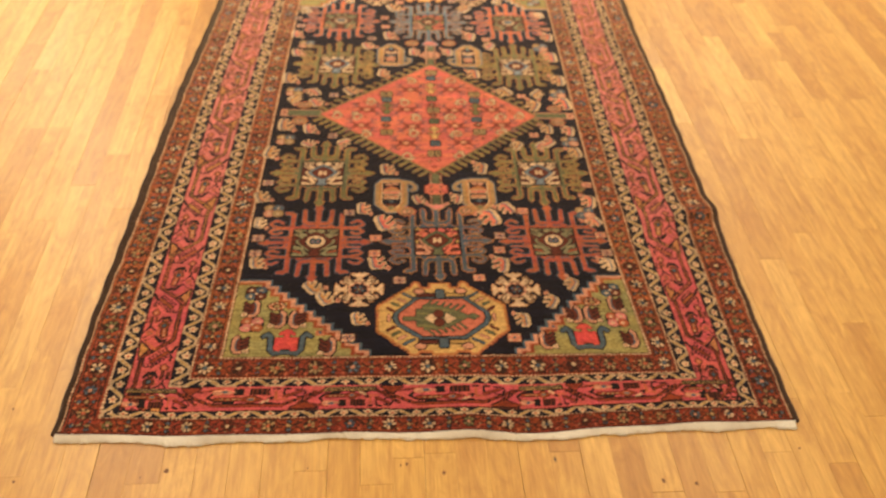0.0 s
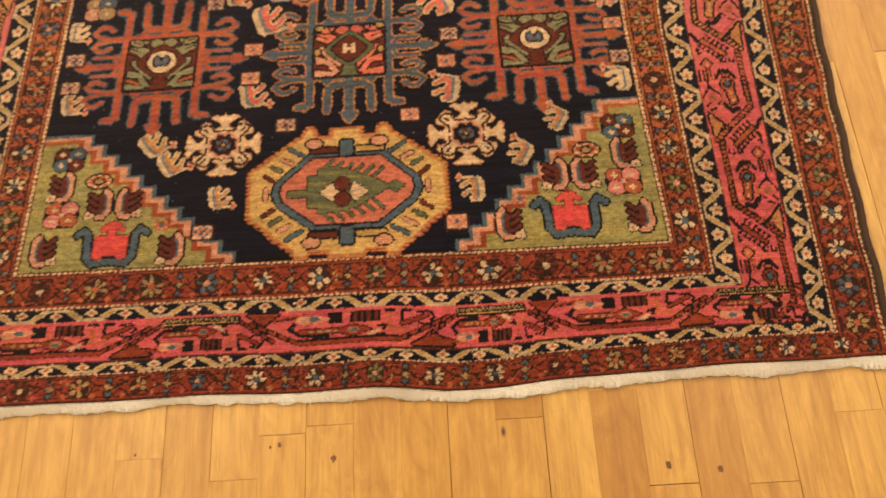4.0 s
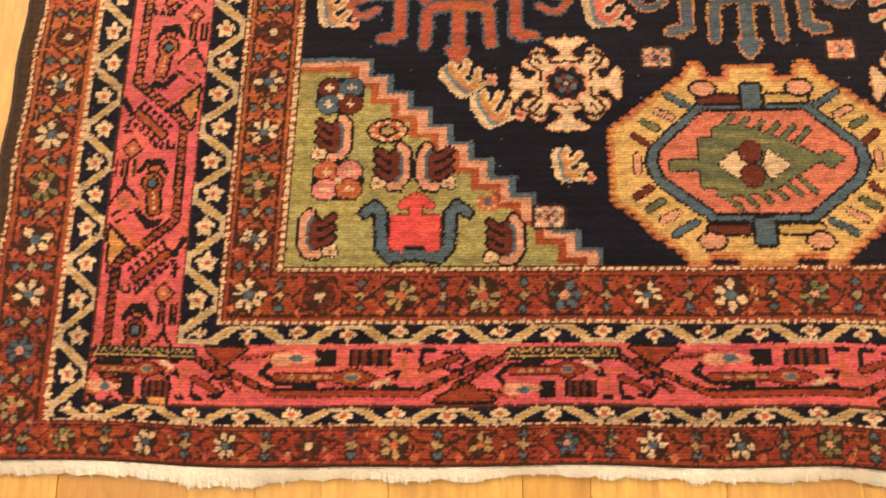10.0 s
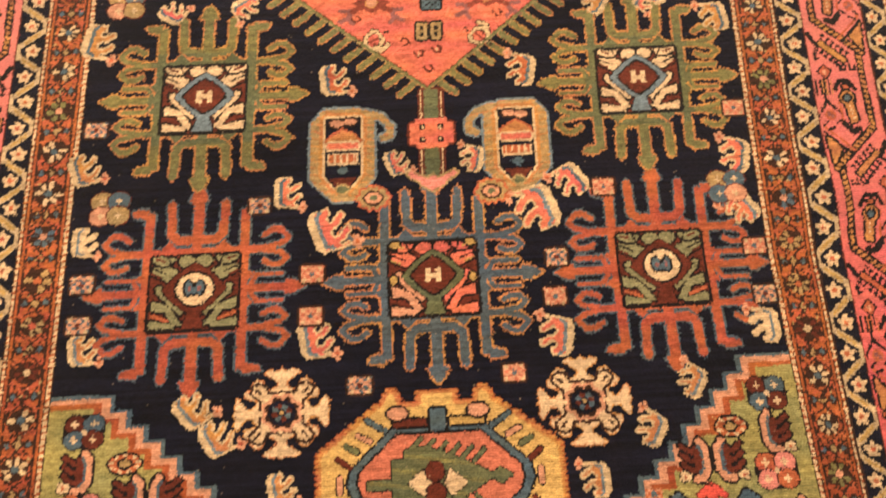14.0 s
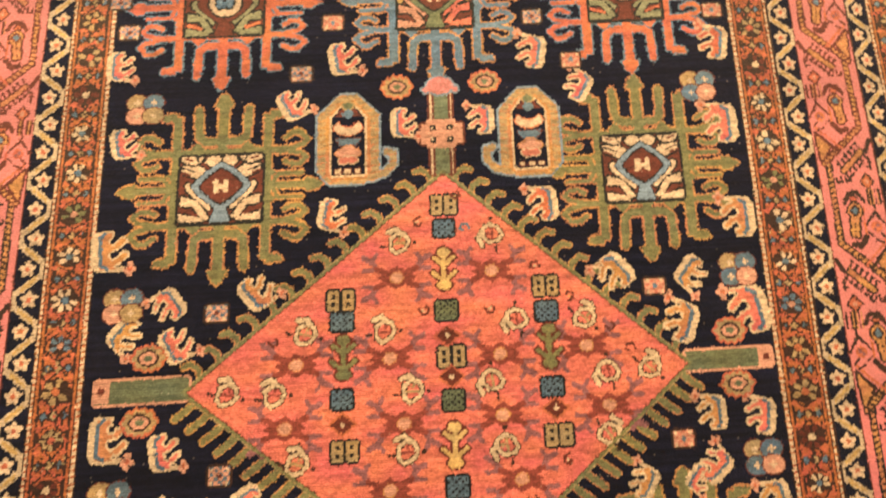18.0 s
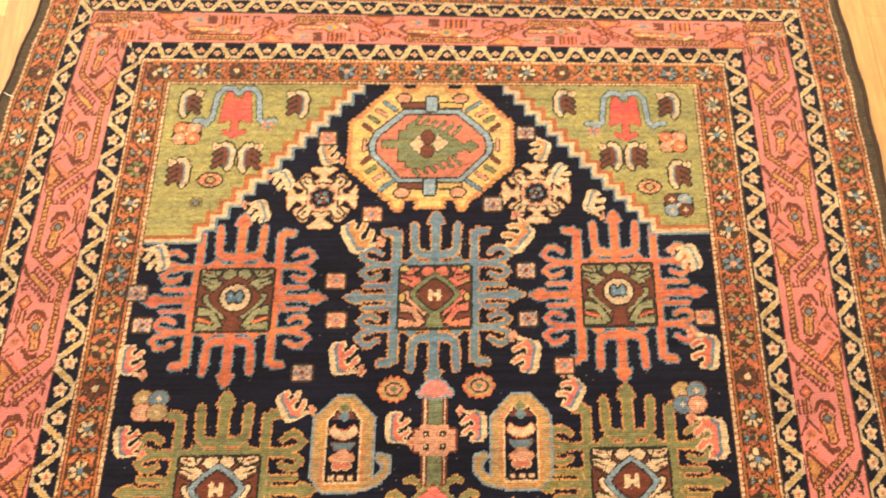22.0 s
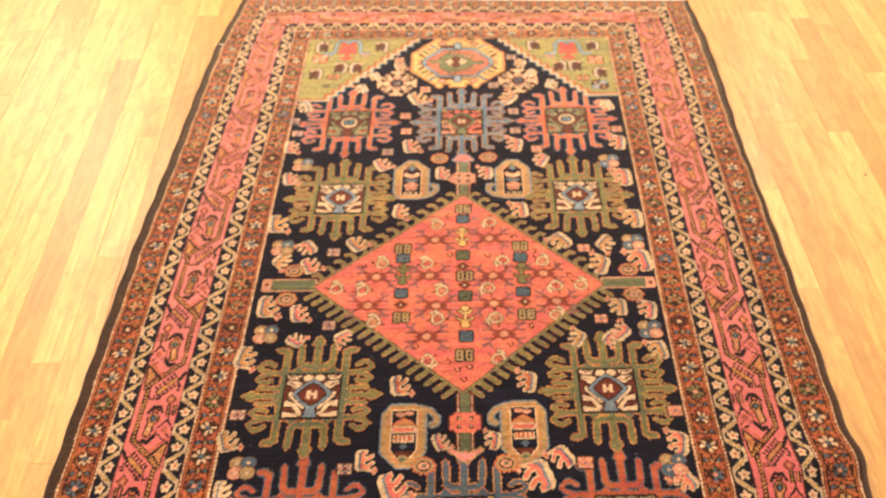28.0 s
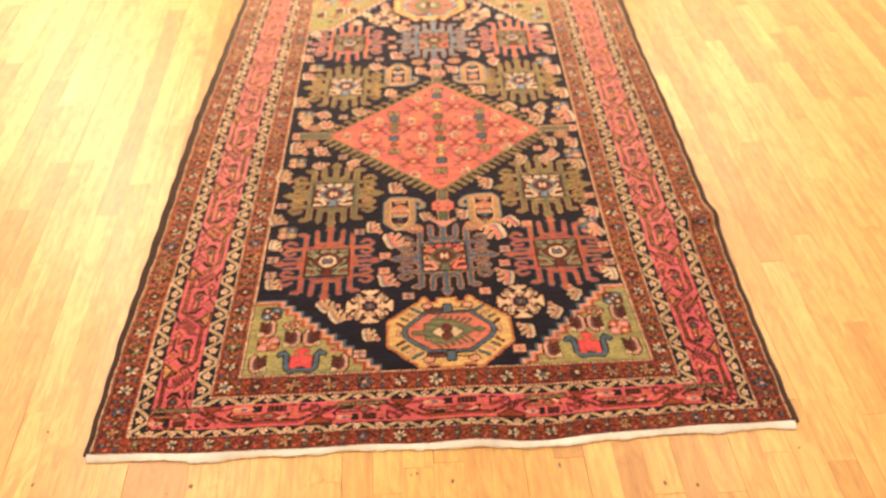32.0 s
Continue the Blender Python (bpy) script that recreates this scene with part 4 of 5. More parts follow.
for x, y in ((0.002, 1.032), (0.005, 0.984), (-0.122, 0.935), (0.124, 0.943)):
    red_lozenge(x, y)
for x, y in ((-0.200, 1.03), (0.196, 1.035), (-0.09, 0.836), (0.09, 0.842), (0.0, 0.765), (0.02, 1.205)):
    m = inner(x, y, 0.02, 0.001)
    m.paint(m.line([(-6, 2), (0, -4), (6, 0), (3, 5)], 3.2), "maroon")
chart[lozenge.win][grown(lozenge.poly(corners), 4) & ~grown(lozenge.poly(corners), 1)] = dye_of["olive"]


strew = random.Random(12)
for _ in range(900):
    x, y = strew.uniform(-0.27, 0.27), strew.uniform(0.78, 1.20)
    m = inner(x, y, 0.0115, 0.001, None, strew.choice((0, 90, 180, 270)))
    if (chart[m.win] == dye_of["salmon"]).all():
        m.paint(m.line([(-6, 3), (-2, -4), (4, -3), (6, 3), (2, 5)], 3.0), strew.choice(("maroon", "maroon", "steel", "brown")))
        m.paint(m.disc(0, 1, 1.8), strew.choice(("ecru", "salmon", "orange")))


# corner pieces
def corner_piece(lean, up, tip_x, tip_y, foot_x, foot_y):
    """Olive corner with a stepped edge in slate, peach and rust."""
    m = Motif(0.0, foot_y, 0.6, 1.0, None, 0, "corner_spandrel", "olive-green stepped corner piece with birds and blossoms")
    base = chart_place(0.0, foot_y)
    limit = SOUTH if up > 0 else NORTH
    u, v = (m.u + base[0]) * lean, (m.v + base[1] - limit) * up
    ok = (u <= FIELD) & (v >= 0)
    count = 12 if up > 0 else 14
    rise, run = (tip_y - limit) * up / count, (abs(tip_x) - foot_x) / count
    for inset, drop, dye in ((0.0 if up > 0 else 0.002, 0.001, "steel"), (0.0055, 0.0042, "peach" if up > 0 else "cream"), (0.0135, 0.0095, "rust"), (0.0210, 0.0150, "moss")):
        m.paint(ok & (v <= rise * count - drop) & (u >= foot_x + np.floor((v + drop) / rise) * run + inset), dye)
    return m.piece


SPANDRELS = {(-1, 1): corner_piece(-1, 1, -0.359, 0.385, 0.132, 0.176), (1, 1): corner_piece(1, 1, 0.366, 0.390, 0.146, 0.176),
             (-1, -1): corner_piece(-1, -1, -0.340, 1.562, 0.105, 1.8175), (1, -1): corner_piece(1, -1, 0.336, 1.566, 0.105, 1.8175)}


def corner_figure(x, y, reach, ax, owner, turn=0, up=1, mirror=1):
    m = Motif(x, y, reach, ax, ax * up, turn)
    m.u = m.u * mirror
    m.piece = owner
    return m


def quatrefoil(x, y, owner, first, second, size=0.001):
    m = corner_figure(x, y, 0.06, size, owner)
    m.paint(any_of(m.disc(0, 0, 23, 19), m.box(-18, -16, 18, 16)), "black")
    for dx, dy in ((-10, 8.5), (10, 8.5), (-10, -8.5), (10, -8.5)):
        m.paint(m.disc(dx, dy, 11, 9.5), first if dx * dy < 0 else second, "black", 1)
        m.paint(any_of(m.box(dx - 4.5, dy - 1.2, dx + 4.5, dy + 1.2), m.box(dx - 1.2, dy - 4.5, dx + 1.2, dy + 4.5)), "cream")
    m.paint(m.disc(0, 0, 3), "cream")


def bird_leaf(x, y, owner, mirror, up, spine="peach"):
    """A curved leaf: a pale and a slate stripe at the back, dark-red fingers in front."""
    m = corner_figure(x, y, 0.06, 0.00094, owner, 0, up, mirror)
    body = any_of(m.box(-14, -15, 1, 16), *[m.line([(-2, y), (6, y + 1), (15, y + 8)], 5.4) for y in (-12, -1.5, 9)])
    back = m.line([(-7, 21), (-12, 14), (-13, -10), (-7, -20), (2, -21)], 8)
    m.paint(any_of(body, back), "maroon", "black", 2)
    m.paint(back, spine)
    m.paint(m.line([(-5, 16), (-8, 10), (-8, -10), (-3, -16)], 3.2), "steel")
    m.paint(any_of(m.disc(11, -18, 4.2), m.disc(16, -15, 3.6), m.disc(17, -20, 3.6)), "cream", "black", 1)
    m.paint(m.disc(14, -18, 2.2), "coral")


def corner_pot(x, y, owner, up):
    m = corner_figure(x, y, 0.08, 0.00084, owner, 0, up)
    if up < 0:
        m.paint(m.line([(0, -36), (9, -46), (26, -47), (38, -34), (43, 14), (52, 24), (62, 17), (72, 18)], 9, both=True), "lightblue", "black", 1)
        m.paint(any_of(m.poly([(0, -26), (8, -27), (11, -38), (20, -40), (24, -28), (29, 22), (13, 17), (0, 17)], both=True), m.box(-6.5, 12, 6.5, 46), m.poly([(0, 52), (9, 48), (22, 42), (19, 35), (6, 40)], both=True)), "red", "maroon", 1)
        return
    m.paint(m.line([(54, 20), (44, 28), (37, 20), (35, -20), (26, -31), (0, -27)], 10.5, both=True), "steel", "black", 2)
    m.paint(any_of(m.poly([(0, 16), (26, 16), (26, -22), (14, -24), (9, -17), (0, -17)], both=True), m.box(-6.5, 12, 6.5, 38), m.poly([(0, 43), (9, 39), (20, 29), (17, 23), (6, 28)], both=True)), "red", "maroon", 1)


def corner_oval(x, y, owner):
    m = corner_figure(x, y, 0.04, 0.001, owner)
    ring = m.disc(0, 0, 17, 10)
    m.paint(ring, "coral", "black", 2)
    m.paint(ring & ~m.disc(0, 0, 12, 7) & (np.sin(np.arctan2(m.v * 1.7, m.u) * 9) > 0), "cream")
    m.paint(m.disc(0, 0, 6, 4), "tan", "black")


def corner_bloom(x, y, owner, first="coral", second="peach"):
    m = corner_figure(x, y, 0.03, 0.001, owner)
    m.paint(m.box(-9, -7, 9, 7), first)
    m.paint(m.box(-9, -7, 9, 7) & (np.sin(m.u * 0.7 + 1) * np.sin(m.v * 0.8) > 0.1), second)
    m.paint(any_of(m.box(-3, -3, 3, 3)), "steel")


for (lean, up), owner in SPANDRELS.items():
    if up > 0:
        ox, oy = -0.0105, 0.008 * lean
        quatrefoil(ox + lean * 0.378, 0.345 + oy, owner, "maroon", "steel")
        corner_oval(ox + lean * 0.332, 0.310 + oy, owner)
        bird_leaf(ox + lean * 0.382, 0.303 + oy, owner, lean, 1)
        bird_leaf(ox + lean * 0.288, 0.275 + oy, owner, -lean, 1)
        bird_leaf(ox + lean * 0.326, 0.275 + oy, owner, lean, 1)
        quatrefoil(ox + lean * 0.377, 0.2610 + oy, owner, "coral", "pale", 0.00105)
        corner_pot(ox + lean * 0.304, 0.214 + oy, owner, 1)
        bird_leaf(ox + lean * 0.222, 0.206 + oy, owner, lean, 1)
        bird_leaf(ox + lean * 0.394, 0.210 + oy, owner, -lean, 1)
        corner_bloom(ox + lean * 0.238, 0.240 + oy, owner)
    else:
        if lean > 0:
            quatrefoil(0.358, 1.624, owner, "maroon", "lightblue")
        else:
            corner_bloom(-0.335, 1.617, owner, "olive", "maroon")
        corner_oval(lean * 0.318, 1.652, owner)
        bird_leaf(lean * 0.364, 1.668 + 0.005 * lean, owner, lean, -1, "cream")
        bird_leaf(lean * 0.266, 1.695 + 0.006 * lean, owner, -lean, -1, "cream")
        bird_leaf(lean * 0.302, 1.696 + 0.006 * lean, owner, lean, -1, "cream")
        quatrefoil(lean * 0.360, 1.727, owner, "coral", "peach", 0.00098)
        corner_pot(lean * 0.291, 1.768 + 0.003 * lean, owner, -1)
        bird_leaf(lean * 0.200, 1.785 + 0.005 * lean, owner, lean, -1, "cream")
        bird_leaf(lean * 0.361, 1.784 + 0.006 * lean, owner, -lean, -1, "cream")
        corner_bloom(lean * 0.243, 1.742, owner, "pale", "olive")


def lantern(x, y, lean, up):
    """A long hooked hexagon in striped gold and slate, with small figures stacked inside."""
    m = flag(x, y, 0.09, 0.00093 * lean, 0.00093 * up, 0, "hooked_hexagon", "gold and slate striped hexagon with a hook")
    outer = m.poly([(-42, 42), (-26, 60), (22, 60), (42, 44), (42, -38), (13, -68), (-13, -68), (-42, -38)])
    hook = m.line([(30, 53), (50, 47), (62, 34), (62, 20), (53, 17)], 10)
    inside = m.poly([(-23, 48), (23, 48), (23, -34), (10, -50), (-10, -50), (-23, -34)])
    m.paint(any_of(outer, hook), "tan", "lightblue", 2)
    m.paint(any_of(outer, hook) & (np.sin((m.v + 0.2 * m.u) * 0.62) > 0.80), "orange")
    m.paint(grown(inside, 5), "orange")
    m.paint(grown(inside, 2), "ecru")
    m.paint(inside, "navy")
    m.paint(m.poly([(-18, -36), (18, -36), (8, -49), (-8, -49)]), "maroon")
    m.paint(m.disc(0, -52, 7, 5), "sage", "tan")
    if up < 0:
        m.paint(any_of(m.diamond(0, -40, 9, 8)), "steel")
        m.paint(m.disc(0, -20, 19, 11) & ~m.disc(0, -29, 13, 9), "cream", "coral", 1)
        m.paint(m.poly([(-18, -4), (18, -4), (10, 6), (-10, 6)]), "steel", "maroon", 1)
        m.paint(any_of(m.disc(0, 17, 17, 7), m.disc(0, 11, 8, 5)), "peach", "orange", 1)
        m.paint(any_of(m.disc(-6, 27, 7, 5), m.disc(6, 27, 7, 5)), "brick", "cream", 1)
        for dx in (-13, 0, 13):
            m.paint(m.box(dx - 4, 40, dx + 4, 46), "ecru", "maroon", 1)
        return
    m.paint(any_of(m.disc(-8, 40, 9, 4.5), m.disc(9, 42, 9, 4.5)), "peach", "brown")
    m.paint(m.poly([(-22, 14), (-16, 22), (0, 31), (16, 22), (22, 14)]), "orange", "coral")
    m.paint(m.box(-20, 4, 20, 13), "salmon", "cream")
    m.paint(m.box(-20, -18, 20, -3), "cream")
    m.paint(m.box(-18, -15, 18, -4) & (np.sin(m.u * 0.75) > -0.5), "coral")
    m.paint(any_of(m.diamond(0, -26, 9, 6), m.box(-2, -32, 2, -22)), "steel")


for x, y, lean, up in ((-0.107, 0.657, 1, 1), (0.104, 0.664, -1, 1), (-0.110, 1.280, 1, -1), (0.119, 1.285, -1, -1)):
    lantern(x, y, lean, up)

BODY = dict(o="orange", s="salmon", c="cream", r="coral")


def leaf(x, y, turn, size, body):
    """A comb leaf: a curved back with a slate stripe, and serrated fingers on one side."""
    m = flag(x, y, size, size * 0.79, None, turn, "comb_leaf", f"cream comb leaf with {'an orange' if body == 'o' else 'a pale' if body == 'c' else 'a pink'} heart")
    shape = any_of(m.poly([(-0.40, 0.30), (-0.28, 0.46), (0.10, 0.46), (0.12, 0.28), (0.02, 0.24), (0.04, 0.10), (0.02, -0.12), (0.06, -0.24), (0.02, -0.44), (-0.28, -0.46), (-0.40, -0.30)]),
                   m.line([(-0.05, 0.02), (0.16, 0.08), (0.30, 0.20)], 0.19), m.line([(-0.05, -0.30), (0.18, -0.26), (0.34, -0.12)], 0.19), m.line([(-0.10, -0.42), (0.26, -0.44)], 0.12))
    m.paint(shape, "ecru")
    m.paint(shape & ~grown(~shape, 2) & (m.u > -0.22), BODY[body])
    m.paint(m.line([(-0.06, -0.40), (-0.20, -0.32), (-0.20, 0.30), (-0.10, 0.40)], 0.085) & shape, "lightblue" if y < 0.6 else "steel")
    m.paint(any_of(m.disc(0.44, -0.36, 0.07), m.disc(0.36, -0.48, 0.07), m.disc(0.50, -0.48, 0.07), m.disc(0.42, -0.58, 0.06)), "peach")
    m.paint(m.disc(0.43, -0.46, 0.05), "coral")


LEAVES_SOUTH = (
    (0.166, 0.266, 180, 0.049, "o"), (-0.174, 0.27, 10, 0.047, "o"), (0.232, 0.318, 150, 0.05, "o"), (-0.245, 0.326, 30, 0.054, "o"),
    (-0.273, 0.357, 40, 0.055, "o"), (0.284, 0.369, 150, 0.048, "o"), (0.135, 0.425, 170, 0.061, "s"), (-0.398, 0.427, 10, 0.05, "o"),
    (0.377, 0.43, 180, 0.053, "c"), (-0.138, 0.431, 10, 0.06, "s"), (-0.405, 0.552, 0, 0.048, "c"), (-0.122, 0.56, 20, 0.073, "s"),
    (0.369, 0.572, 215, 0.058, "s"), (0.123, 0.578, 200, 0.077, "s"), (-0.172, 0.607, 0, 0.053, "s"), (0.166, 0.612, 215, 0.058, "s"),
    (0.37, 0.64, 170, 0.059, "s"), (-0.412, 0.642, 20, 0.056, "o"), (-0.042, 0.642, 20, 0.045, "s"), (0.048, 0.644, 170, 0.046, "s"),
)
LEAVES_SOUTH_MIDDLE = (
    (-0.117, 0.754, 10, 0.057, "r"), (0.115, 0.761, 170, 0.058, "r"), (-0.408, 0.812, 350, 0.063, "o"), (0.368, 0.83, 190, 0.057, "o"),
    (-0.32, 0.851, 60, 0.046, "s"), (0.217, 0.856, 150, 0.05, "o"), (-0.228, 0.857, 300, 0.048, "s"), (0.282, 0.857, 320, 0.043, "s"),
    (0.302, 0.871, 130, 0.054, "s"), (-0.32, 0.914, 10, 0.056, "s"), (0.364, 0.924, 170, 0.058, "s"), (-0.383, 0.93, 0, 0.069, "o"),
    (0.307, 0.93, 180, 0.055, "o"),
)
LEAVES_NORTH_MIDDLE = (
    (-0.311, 1.034, 30, 0.058, "s"), (0.283, 1.038, 160, 0.066, "o"), (-0.369, 1.047, 320, 0.055, "o"), (0.369, 1.049, 190, 0.078, "s"),
    (-0.322, 1.079, 215, 0.055, "s"), (-0.22, 1.093, 40, 0.06, "o"), (0.304, 1.097, 320, 0.057, "o"), (0.209, 1.101, 220, 0.063, "o"),
    (-0.393, 1.148, 5, 0.069, "o"), (0.372, 1.167, 180, 0.069, "o"), (-0.131, 1.185, 350, 0.055, "r"), (0.128, 1.191, 185, 0.061, "r"),
    (-0.383, 1.284, 10, 0.055, "s"), (0.367, 1.293, 180, 0.071, "s"),
)
LEAVES_NORTH = (
    (-0.04, 1.304, 0, 0.054, "s"), (0.058, 1.306, 180, 0.054, "s"), (-0.178, 1.332, 30, 0.057, "s"), (0.186, 1.35, 150, 0.056, "s"),
    (-0.393, 1.389, 0, 0.057, "s"), (-0.114, 1.395, 10, 0.062, "s"), (0.129, 1.4, 170, 0.063, "s"), (0.372, 1.408, 170, 0.064, "r"),
    (-0.378, 1.530, 200, 0.054, "c"), (0.364, 1.542, 200, 0.054, "c"), (0.122, 1.572, 140, 0.066, "o"), (-0.102, 1.570, 30, 0.068, "o"),
    (-0.244, 1.603, 200, 0.048, "c"), (0.236, 1.627, 340, 0.050, "c"), (-0.213, 1.652, 210, 0.046, "c"), (0.189, 1.671, 330, 0.046, "c"),
    (-0.150, 1.697, 20, 0.046, "o"), (0.160, 1.710, 160, 0.048, "o"),
)
ROSETTES = (
    (-0.193, 0.219), (0.144, 0.22), (-0.089, 0.377), (0.084, 0.385), (-0.405, 0.454), (-0.144, 0.457), (0.383, 0.467), (0.137, 0.471),
    (-0.404, 0.501), (-0.143, 0.506), (0.142, 0.518), (0.378, 0.525), (-0.205, 0.591), (0.205, 0.604), (-0.403, 0.692), (0.377, 0.703),
    (-0.259, 0.885), (0.269, 0.902), (-0.266, 1.069), (0.256, 1.083), (-0.168, 1.374), (0.18, 1.387), (-0.385, 1.436), (-0.127, 1.446),
    (0.134, 1.451), (0.377, 1.456), (-0.398, 1.48), (-0.13, 1.502), (0.133, 1.521), (-0.084, 1.602), (0.089, 1.621), (-0.153, 1.723),
    (0.14, 1.738),
)
ROUNDELS = (
    (-0.379, 0.592), (0.355, 0.6), (-0.378, 0.864), (0.361, 0.877), (-0.374, 1.081), (0.362, 1.1), (-0.36, 1.329), (0.344, 1.346),
)
EYE_FLOWERS = (
    (-0.071, 0.597), (0.07, 0.602), (-0.349, 0.947), (0.342, 0.962), (-0.342, 1.019), (0.341, 1.025), (-0.047, 1.353), (0.066, 1.359),
)
for x, y, turn, size, body in (*LEAVES_SOUTH, *LEAVES_SOUTH_MIDDLE, *LEAVES_NORTH_MIDDLE, *LEAVES_NORTH):
    leaf(x, y, turn, size, body)
for k, (x, y) in enumerate(ROSETTES):
    m = flag(x, y, 0.025, 0.001, None, 0, "square_rosette", "small pink square rosette with slate dots")
    m.paint(m.box(-12.5, -9.5, 12.5, 9.5), "peach", "brown")
    m.paint(m.box(-12.5, -9.5, 12.5, 9.5) & (np.sin(m.u * 0.62 + 0.6) * np.sin(m.v * 0.75 + 0.5) > 0.08), ("steel", "brick")[k % 2])
    m.paint(m.disc(9, 7, 2.2, four=True), "ecru")
    m.paint(m.disc(0, 0, 3), ("maroon", "steel")[k % 2])
for k, (x, y) in enumerate(ROUNDELS):
    m = flag(x, y, 0.045, 0.00100, None, 0, "roundel", "round four-petalled blossom in gold, pink and slate")
    for dx, dy, dye in ((-10, 9, "yellow"), (10, 9, "steel"), (-10, -9, "steel" if k % 2 else "pale"), (10, -9, "pale" if k % 2 else "yellow")):
        m.paint(m.disc(dx, dy, 13, 11), {"yellow": "tan", "pale": "peach"}.get(dye, dye), "maroon", 1)
        m.paint(any_of(m.box(dx - 4, dy - 1.2, dx + 4, dy + 1.2), m.box(dx - 1.2, dy - 4, dx + 1.2, dy + 4)), "cream")
for x, y in EYE_FLOWERS:
    m = flag(x, y, 0.035, 0.001, None, 0, "eye_flower", "small golden eye-shaped blossom")
    ring = np.hypot(m.u, m.v * 1.35) < 18 + 1.8 * np.cos(np.arctan2(m.v, m.u) * 10)
    m.paint(ring, "tan", "coral")
    m.paint(m.disc(0, 0, 10, 7), "peach", "brown")
    m.paint(m.disc(0, 0, 5, 3.5), "sage")

# ---- rug: pile, back, side cords and fringes ----
RUG_TOP = 0.009
rug = tagged(new("rug"), "hand-knotted navy and rose oriental rug lying on the wooden floor", "rug")


def lift(x, y):
    """Height of the pile: soft waves, a rippled south end and one crease at the east side."""
    wave = 0.0010 * np.sin(x * 7.3 + y * 3.1) * np.sin(y * 5.7 - x * 2.0)
    ripple = 0.0028 * np.exp(-np.clip(y, 0, 9) / 0.07) * np.sin(x * 21.0 + 0.6) * np.sin(x * 5.0 + 1.2)
    ridge = y - 0.60 - 0.25 * (x - 0.6)
    crease = 0.008 * np.exp(-(ridge / 0.028) ** 2) * np.clip((x - 0.42) / 0.2, 0, 1)
    return RUG_TOP + wave + ripple + crease


wx, wy = laid(GX, GY)
wx = wx + 0.0012 * np.sin(wy * 63.0) * np.clip((np.abs(GX) - 0.6) / 0.07, 0, 1)
pull = np.interp(GX, (-0.68, -0.5, -0.37, -0.25, -0.1, 0.05, 0.13, 0.2, 0.27, 0.35, 0.45, 0.55, 0.66), (0.010, 0.004, 0.0, 0.003, 0.002, 0.001, -0.005, -0.004, 0.001, 0.006, 0.008, 0.010, 0.010))
wy = wy + (pull + 0.0012 * np.sin(GX * 31.0)) * np.clip(1.15 - GY / 0.16, 0, 1)
wz = lift(wx, wy)
grit = np.random.default_rng(7)
wz = wz + grit.normal(0, 0.00012, wz.shape)
rows_n, cols_n = GX.shape
slip_y, slip_x = (grit.choice((-1, 0, 1), GX.shape, p=(0.07, 0.86, 0.07)) for _ in range(2))
at_y, at_x = np.clip(np.arange(rows_n)[:, None] + slip_y, 0, rows_n - 1), np.clip(np.arange(cols_n)[None] + slip_x, 0, cols_n - 1)
chart = chart[at_y, at_x]
points = np.stack([wx, wy, wz], -1).reshape(-1, 3)
table = np.array([(*WOOL[name], 1.0) for name in DYES])
colours = table[chart].reshape(-1, 4)
colours[:, :3] *= np.clip(grit.normal(1.0, 0.11, (len(colours), 1)), 0.5, 1.7)
# pale specks and glints of the wool, painted into a few knots
glints = grit.random(len(colours)) < 0.0012
colours[glints, :3] = colours[glints, :3] * 0.6 + np.array((0.16, 0.12, 0.08))
# rose turns paler from south to north
tone_shift = np.interp(GY, (0, 0.32, 0.62, 0.95, 1.4, 2.0), (0.0, 0.05, 0.45, 0.75, 0.85, 0.9)).reshape(-1, 1)
# all dyes grow paler toward the north end
north_gain = np.interp(GY, (0, 0.5, 1.0, 1.5, 2.0), (0.0, 0.0, 0.15, 0.65, 1.0)).reshape(-1, 1)
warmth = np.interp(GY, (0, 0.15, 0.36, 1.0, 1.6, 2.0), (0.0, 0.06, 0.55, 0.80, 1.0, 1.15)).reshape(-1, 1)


def soft_field(seed, coarse_y, coarse_x):
    """A smooth uneven field from -1 to 1 over the chart, its patches coarse_y by coarse_x metres."""
    source = np.random.default_rng(seed)
    grid = source.uniform(-1, 1, (int(LENGTH / coarse_y) + 3, int(2 * HALF / coarse_x) + 3))
    fy, fx = ys / coarse_y, (xs + HALF) / coarse_x
    jy, jx = fy.astype(int), fx.astype(int)
    ty, tx = (fy - jy)[:, None], (fx - jx)[None]
    top = grid[jy][:, jx] * (1 - tx) + grid[jy][:, jx + 1] * tx
    low = grid[jy + 1][:, jx] * (1 - tx) + grid[jy + 1][:, jx + 1] * tx
    return (top * (1 - ty) + low * ty).reshape(-1, 1)


patches, streaks, tufts = soft_field(21, 0.014, 0.030), soft_field(22, 0.0030, 0.085), soft_field(23, 0.0021, 0.0052)
warm_dye = np.isin(chart, [dye_of[d] for d in ("coral", "rust", "orange", "rose", "salmon", "red", "garnet", "madder")]).reshape(-1)
colours[warm_dye, :3] *= 1 + patches[warm_dye] * np.array((0.06, 0.24, -0.10))
cool_dye = np.isin(chart, [dye_of[d] for d in ("olive", "steel", "sage", "moss", "tan", "yellow", "slate")]).reshape(-1)
colours[cool_dye, :3] *= 1 + patches[cool_dye] * np.array((0.16, 0.08, -0.06))
colours[:, :3] *= np.clip(1 + streaks * 0.19 + tufts * 0.30, 0.5, 1.7)
is_navy = (chart == dye_of["navy"]).reshape(-1)
